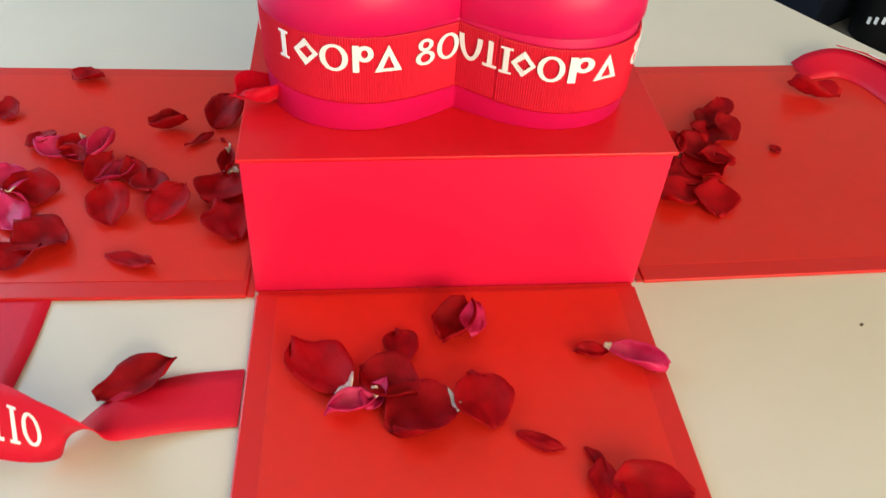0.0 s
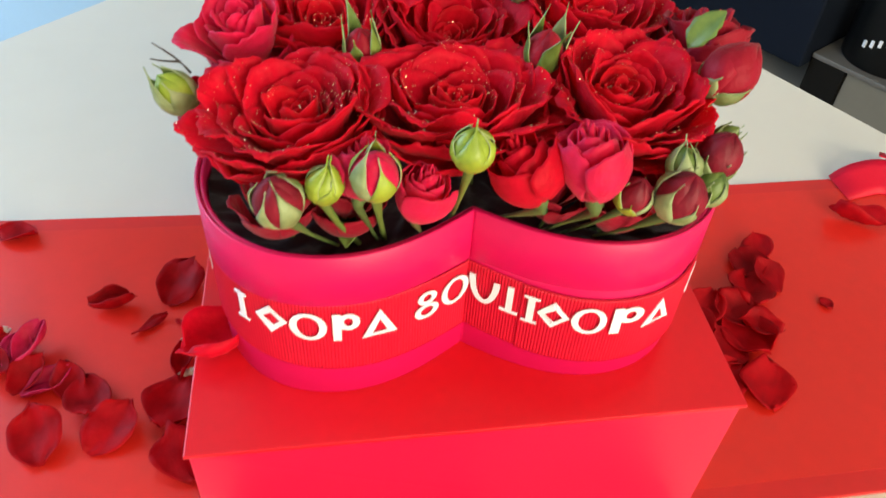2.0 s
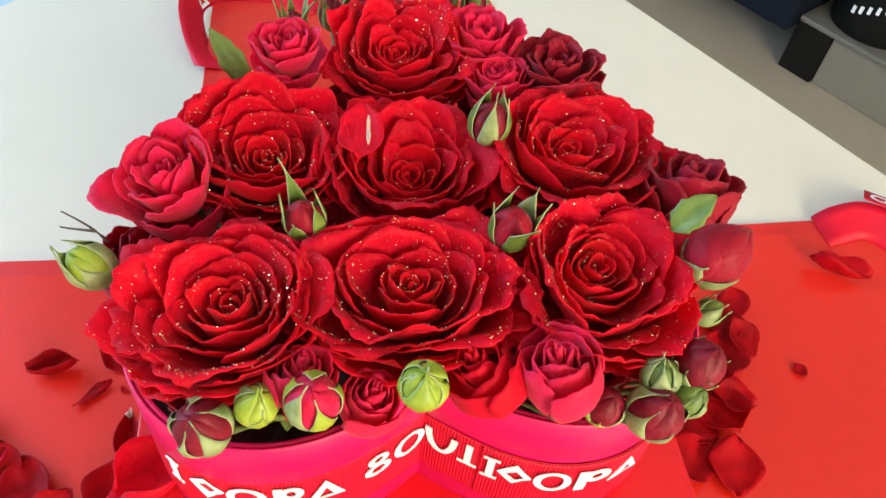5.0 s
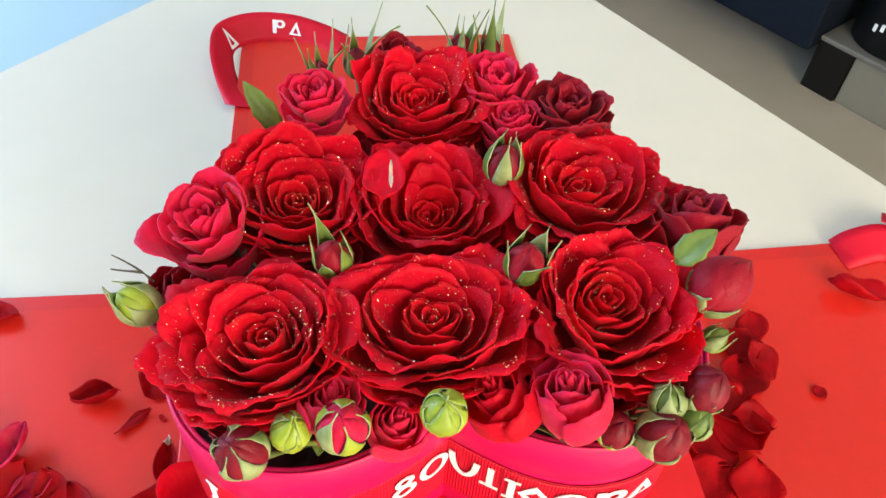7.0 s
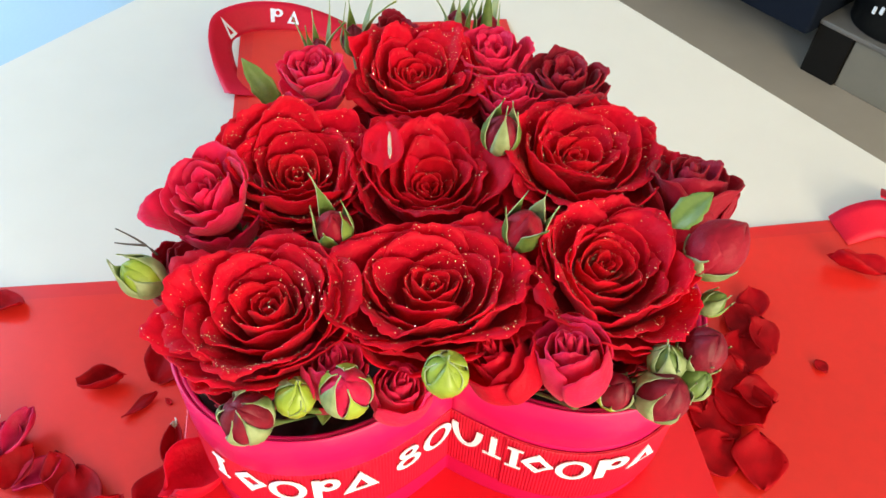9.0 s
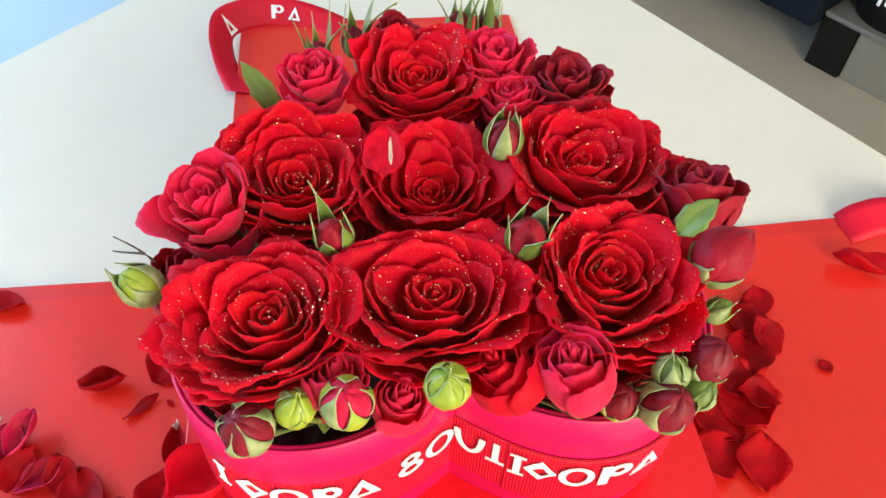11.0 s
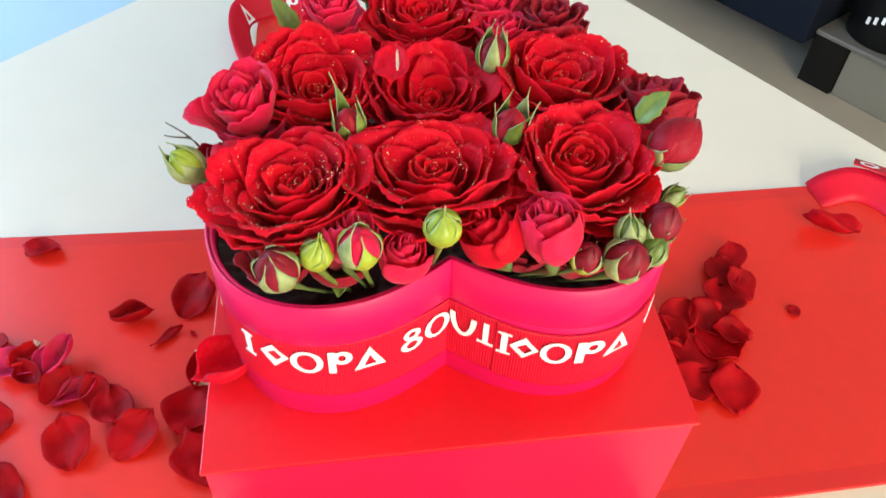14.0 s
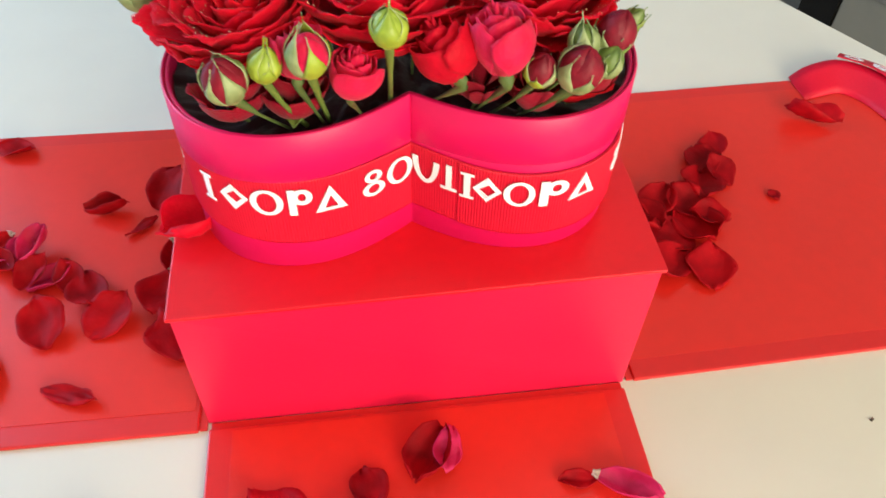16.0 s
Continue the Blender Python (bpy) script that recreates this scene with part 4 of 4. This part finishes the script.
def smooth_path(keys, n):
    """Points and width directions that glide through the given keys."""
    out = []
    for k in range(n + 1):
        f = k / n * (len(keys) - 1)
        i = min(int(f), len(keys) - 2)
        t = f - i
        q = [keys[min(max(i + d, 0), len(keys) - 1)] for d in (-1, 0, 1, 2)]
        row = []
        for c in (0, 1):
            a, b, c2, d = (Vector(x[c]) for x in q)
            row.append(0.5 * ((2 * b) + (c2 - a) * t + (2 * a - 5 * b + 4 * c2 - d) * t * t + (3 * b - a - 3 * c2 + d) * t ** 3))
        row[1].normalize()
        out.append(row)
    return out


def ribbon_strip(keys, width, marks, label, n=560):
    """A loose grosgrain ribbon with cross ribs, and printed white shapes on its face."""
    path = smooth_path(keys, n)
    pts = []
    for k, (p, wdir) in enumerate(path):
        tang = (path[min(k + 1, n)][0] - path[max(k - 1, 0)][0]).normalized()
        nor = tang.cross(wdir).normalized()
        for j in range(5):
            f = j / 4 - .5
            rib = 0.00020 * (1 if k % 2 else -1) if 0 < j < 4 else 0
            pts.append(p + wdir * width * f + nor * rib)
    v, fc = shell(pts, 5, n + 1, 0.0005)
    ob = solid("ribbon", v, fc, M_RIBBON)
    tagged(ob, label, "ribbon", "loose ribbons of the gift box")

    def place(s, w, lift):
        f = s * n
        i = min(int(f), n - 1)
        p = path[i][0].lerp(path[i + 1][0], f - i)
        wd = path[i][1]
        tang = (path[min(i + 1, n)][0] - path[max(i - 1, 0)][0]).normalized()
        return p + wd * width * (w - .5) + tang.cross(wd).normalized() * lift
    for kind, s0, s1, w0, w1, side in marks:
        printed(stroke_shapes(kind), lambda x, y: place(s0 + (s1 - s0) * x, w0 + (w1 - w0) * y, .0007 * side), ob)
    return ob


RL = "red grosgrain ribbon with white print curling on the table"
ribbon_strip((((-.257, .012, .0008), (1, 0, 0)), ((-.257, -.045, .0012), (1, .02, 0)), ((-.264, -.095, .003), (1, .1, .05)), ((-.288, -.140, .014), (.9, .3, .3)), ((-.318, -.128, .030), (.2, .9, .4)), ((-.288, -.096, .032), (-.1, .80, .6)),
              ((-.255, -.097, .029), (-.1, .75, .66)), ((-.229, -.103, .024), (-.08, .72, .69)), ((-.205, -.108, .0195), (.05, .20, .98)), ((-.192, -.105, .0165), (.50, -.45, .72)), ((-.177, -.090, .0065), (.12, -1, .20)), ((-.150, -.081, .0022), (.03, -1, .03)), ((-.1195, -.078, .0008), (0, -1, 0))), .0375,
             (("post", .574, .596, .25, .75, 1), ("bar", .601, .617, .25, .75, 1), ("ring", .622, .652, .25, .75, 1)), RL)
RR = "red grosgrain ribbon standing in a low curl on the folded-out box"
ribbon_strip((((.344, .259, .0042), (-.05, 1, 0)), ((.360, .262, .0088), (-.10, .95, .30)), ((.381, .262, .0112), (.2, .86, .46)), ((.400, .245, .0112), (.55, .68, .46)), ((.413, .211, .0104), (.8, .42, .40)),
              ((.422, .170, .0090), (.9, .22, .30)), ((.429, .120, .0068), (.97, .1, .16)), ((.435, .060, .0046), (1, 0, .02))), .0310, (), RR)
RP = "red grosgrain ribbon with white print running down behind the curl"
ribbon_strip((((.3903, .2869, .0153), (.60, .70, -.40)), ((.4154, .2638, .0161), (.80, .50, -.35)), ((.4343, .2227, .0150), (.92, .30, -.30)), ((.4459, .1771, .0129), (.96, .20, -.20)), ((.4542, .1236, .0100), (.98, .10, -.05))), .0300,
             (("double", .20, .30, .80, .3, 1), ("ring", .05, .16, .80, .3, 1), ("peak", .40, .52, .80, .3, 1), ("flag", .55, .66, .80, .3, 1), ("ring", .69, .81, .80, .3, 1)), RP)
RB = "red grosgrain ribbon loop with white print at the flap corner"
ribbon_strip((((-.128, .470, .0052), (-.9, .1, .1)), ((-.142, .505, .007), (-.8, .2, .5)), ((-.150, .540, .011), (-.7, .3, .65)), ((-.148, .572, .013), (-.5, .5, .7)), ((-.122, .588, .013), (-.1, .7, .7)), ((-.088, .588, .011), (.1, .75, .65)),
              ((-.060, .580, .008), (.25, .85, .4)), ((-.035, .568, .0052), (.4, .9, .05))), .0300,
             (("flag", .64, .70, .30, .75, 1), ("peak", .715, .775, .30, .75, 1), ("peak", .40, .47, .1, .8, 1)), RB)


# ---------------------------------------------------------------- what stands round the table


DIRECTION = math.degrees(math.atan2(-.85, .53))
couch = tagged(empty("couch", pose(1.195, 1.514, FLOOR_Z, 0, 0, DIRECTION)), "navy upholstered couch on thick black legs", "couch")
part("seat", block(-1.70, -0.003, -0.04, 0.72, 0.115, 0.44, 0.012, 3), M_NAVY, couch)
part("backrest", block(-1.70, -0.01, 0.56, 0.74, 0.445, 0.84, 0.04, 3), M_NAVY, couch)
for lx, ly in ((-0.50, 0.22), (-1.60, 0.22), (-0.50, 0.62), (-1.60, 0.62)):
    part("leg", block(lx, lx + .07, ly, ly + .07, 0, 0.113, 0.004), M_BLACK, couch, "thick black leg")
plinth = tagged(empty("low_stand", pose(1.195, 1.514, FLOOR_Z, 0, 0, DIRECTION)), "low pale stand with a grey top and black end panel", "stand")
part("end_panel", block(0.0, 0.098, 0.002, 0.045, 0, 0.140, 0.003), M_BLACK, plinth, "black end panel")
part("body", block(0.10, 0.9, 0.012, 0.6, 0, 0.140, 0.004), M_BENCHSIDE, plinth)
part("top", block(0.0, 0.91, -0.002, 0.61, 0.141, 0.155, 0.004), M_BENCH, plinth, "grey top board")
hat_box = tagged(empty("round_box", pose(1.385, 1.47, FLOOR_Z + .1555)), "round glossy black box with white printing on the stand", "round box")
v, fc = tube([(0, 0, 0), (0, 0, .004), (0, 0, .24), (0, 0, .245)], [.118, .12, .12, .117], 40)
solid("body", v, fc, M_BLACKGLOSS, hat_box)
v, fc = tube([(0, 0, .246), (0, 0, .249), (0, 0, .30), (0, 0, .303)], [.122, .124, .124, .12], 40)
solid("lid", v, fc, M_BLACKGLOSS, hat_box)
for k in range(9):
    a = radians(196 + 9 * k)
    bm = block(-.002, .002, -.0040, .0040, -.009, .009)
    ob = part("print_bar", bm, M_WHITE, hat_box, "white bar of printing")
    ob.matrix_local = pose(.1212 * math.cos(a), .1212 * math.sin(a), .065 + .008 * k, 0, 0, math.degrees(a))

daybed = tagged(empty("daybed", pose(-0.86, 0.96, FLOOR_Z, 0, 0, 46.6)), "pale blue padded daybed beside the table", "daybed")
part("base", block(-.67, .67, -.52, .52, 0.05, 0.28, 0.01), M_BENCHSIDE, daybed)
part("mattress", block(-.69, .69, -.54, .54, 0.285, 0.48, 0.05, 4), M_BLUE, daybed, smooth=True)
for lx, ly in ((-.62, -.46), (.62, -.46), (-.62, .46), (.62, .46)):
    part("foot", block(lx - .03, lx + .03, ly - .03, ly + .03, 0, 0.049, 0.004), M_BLACK, daybed)
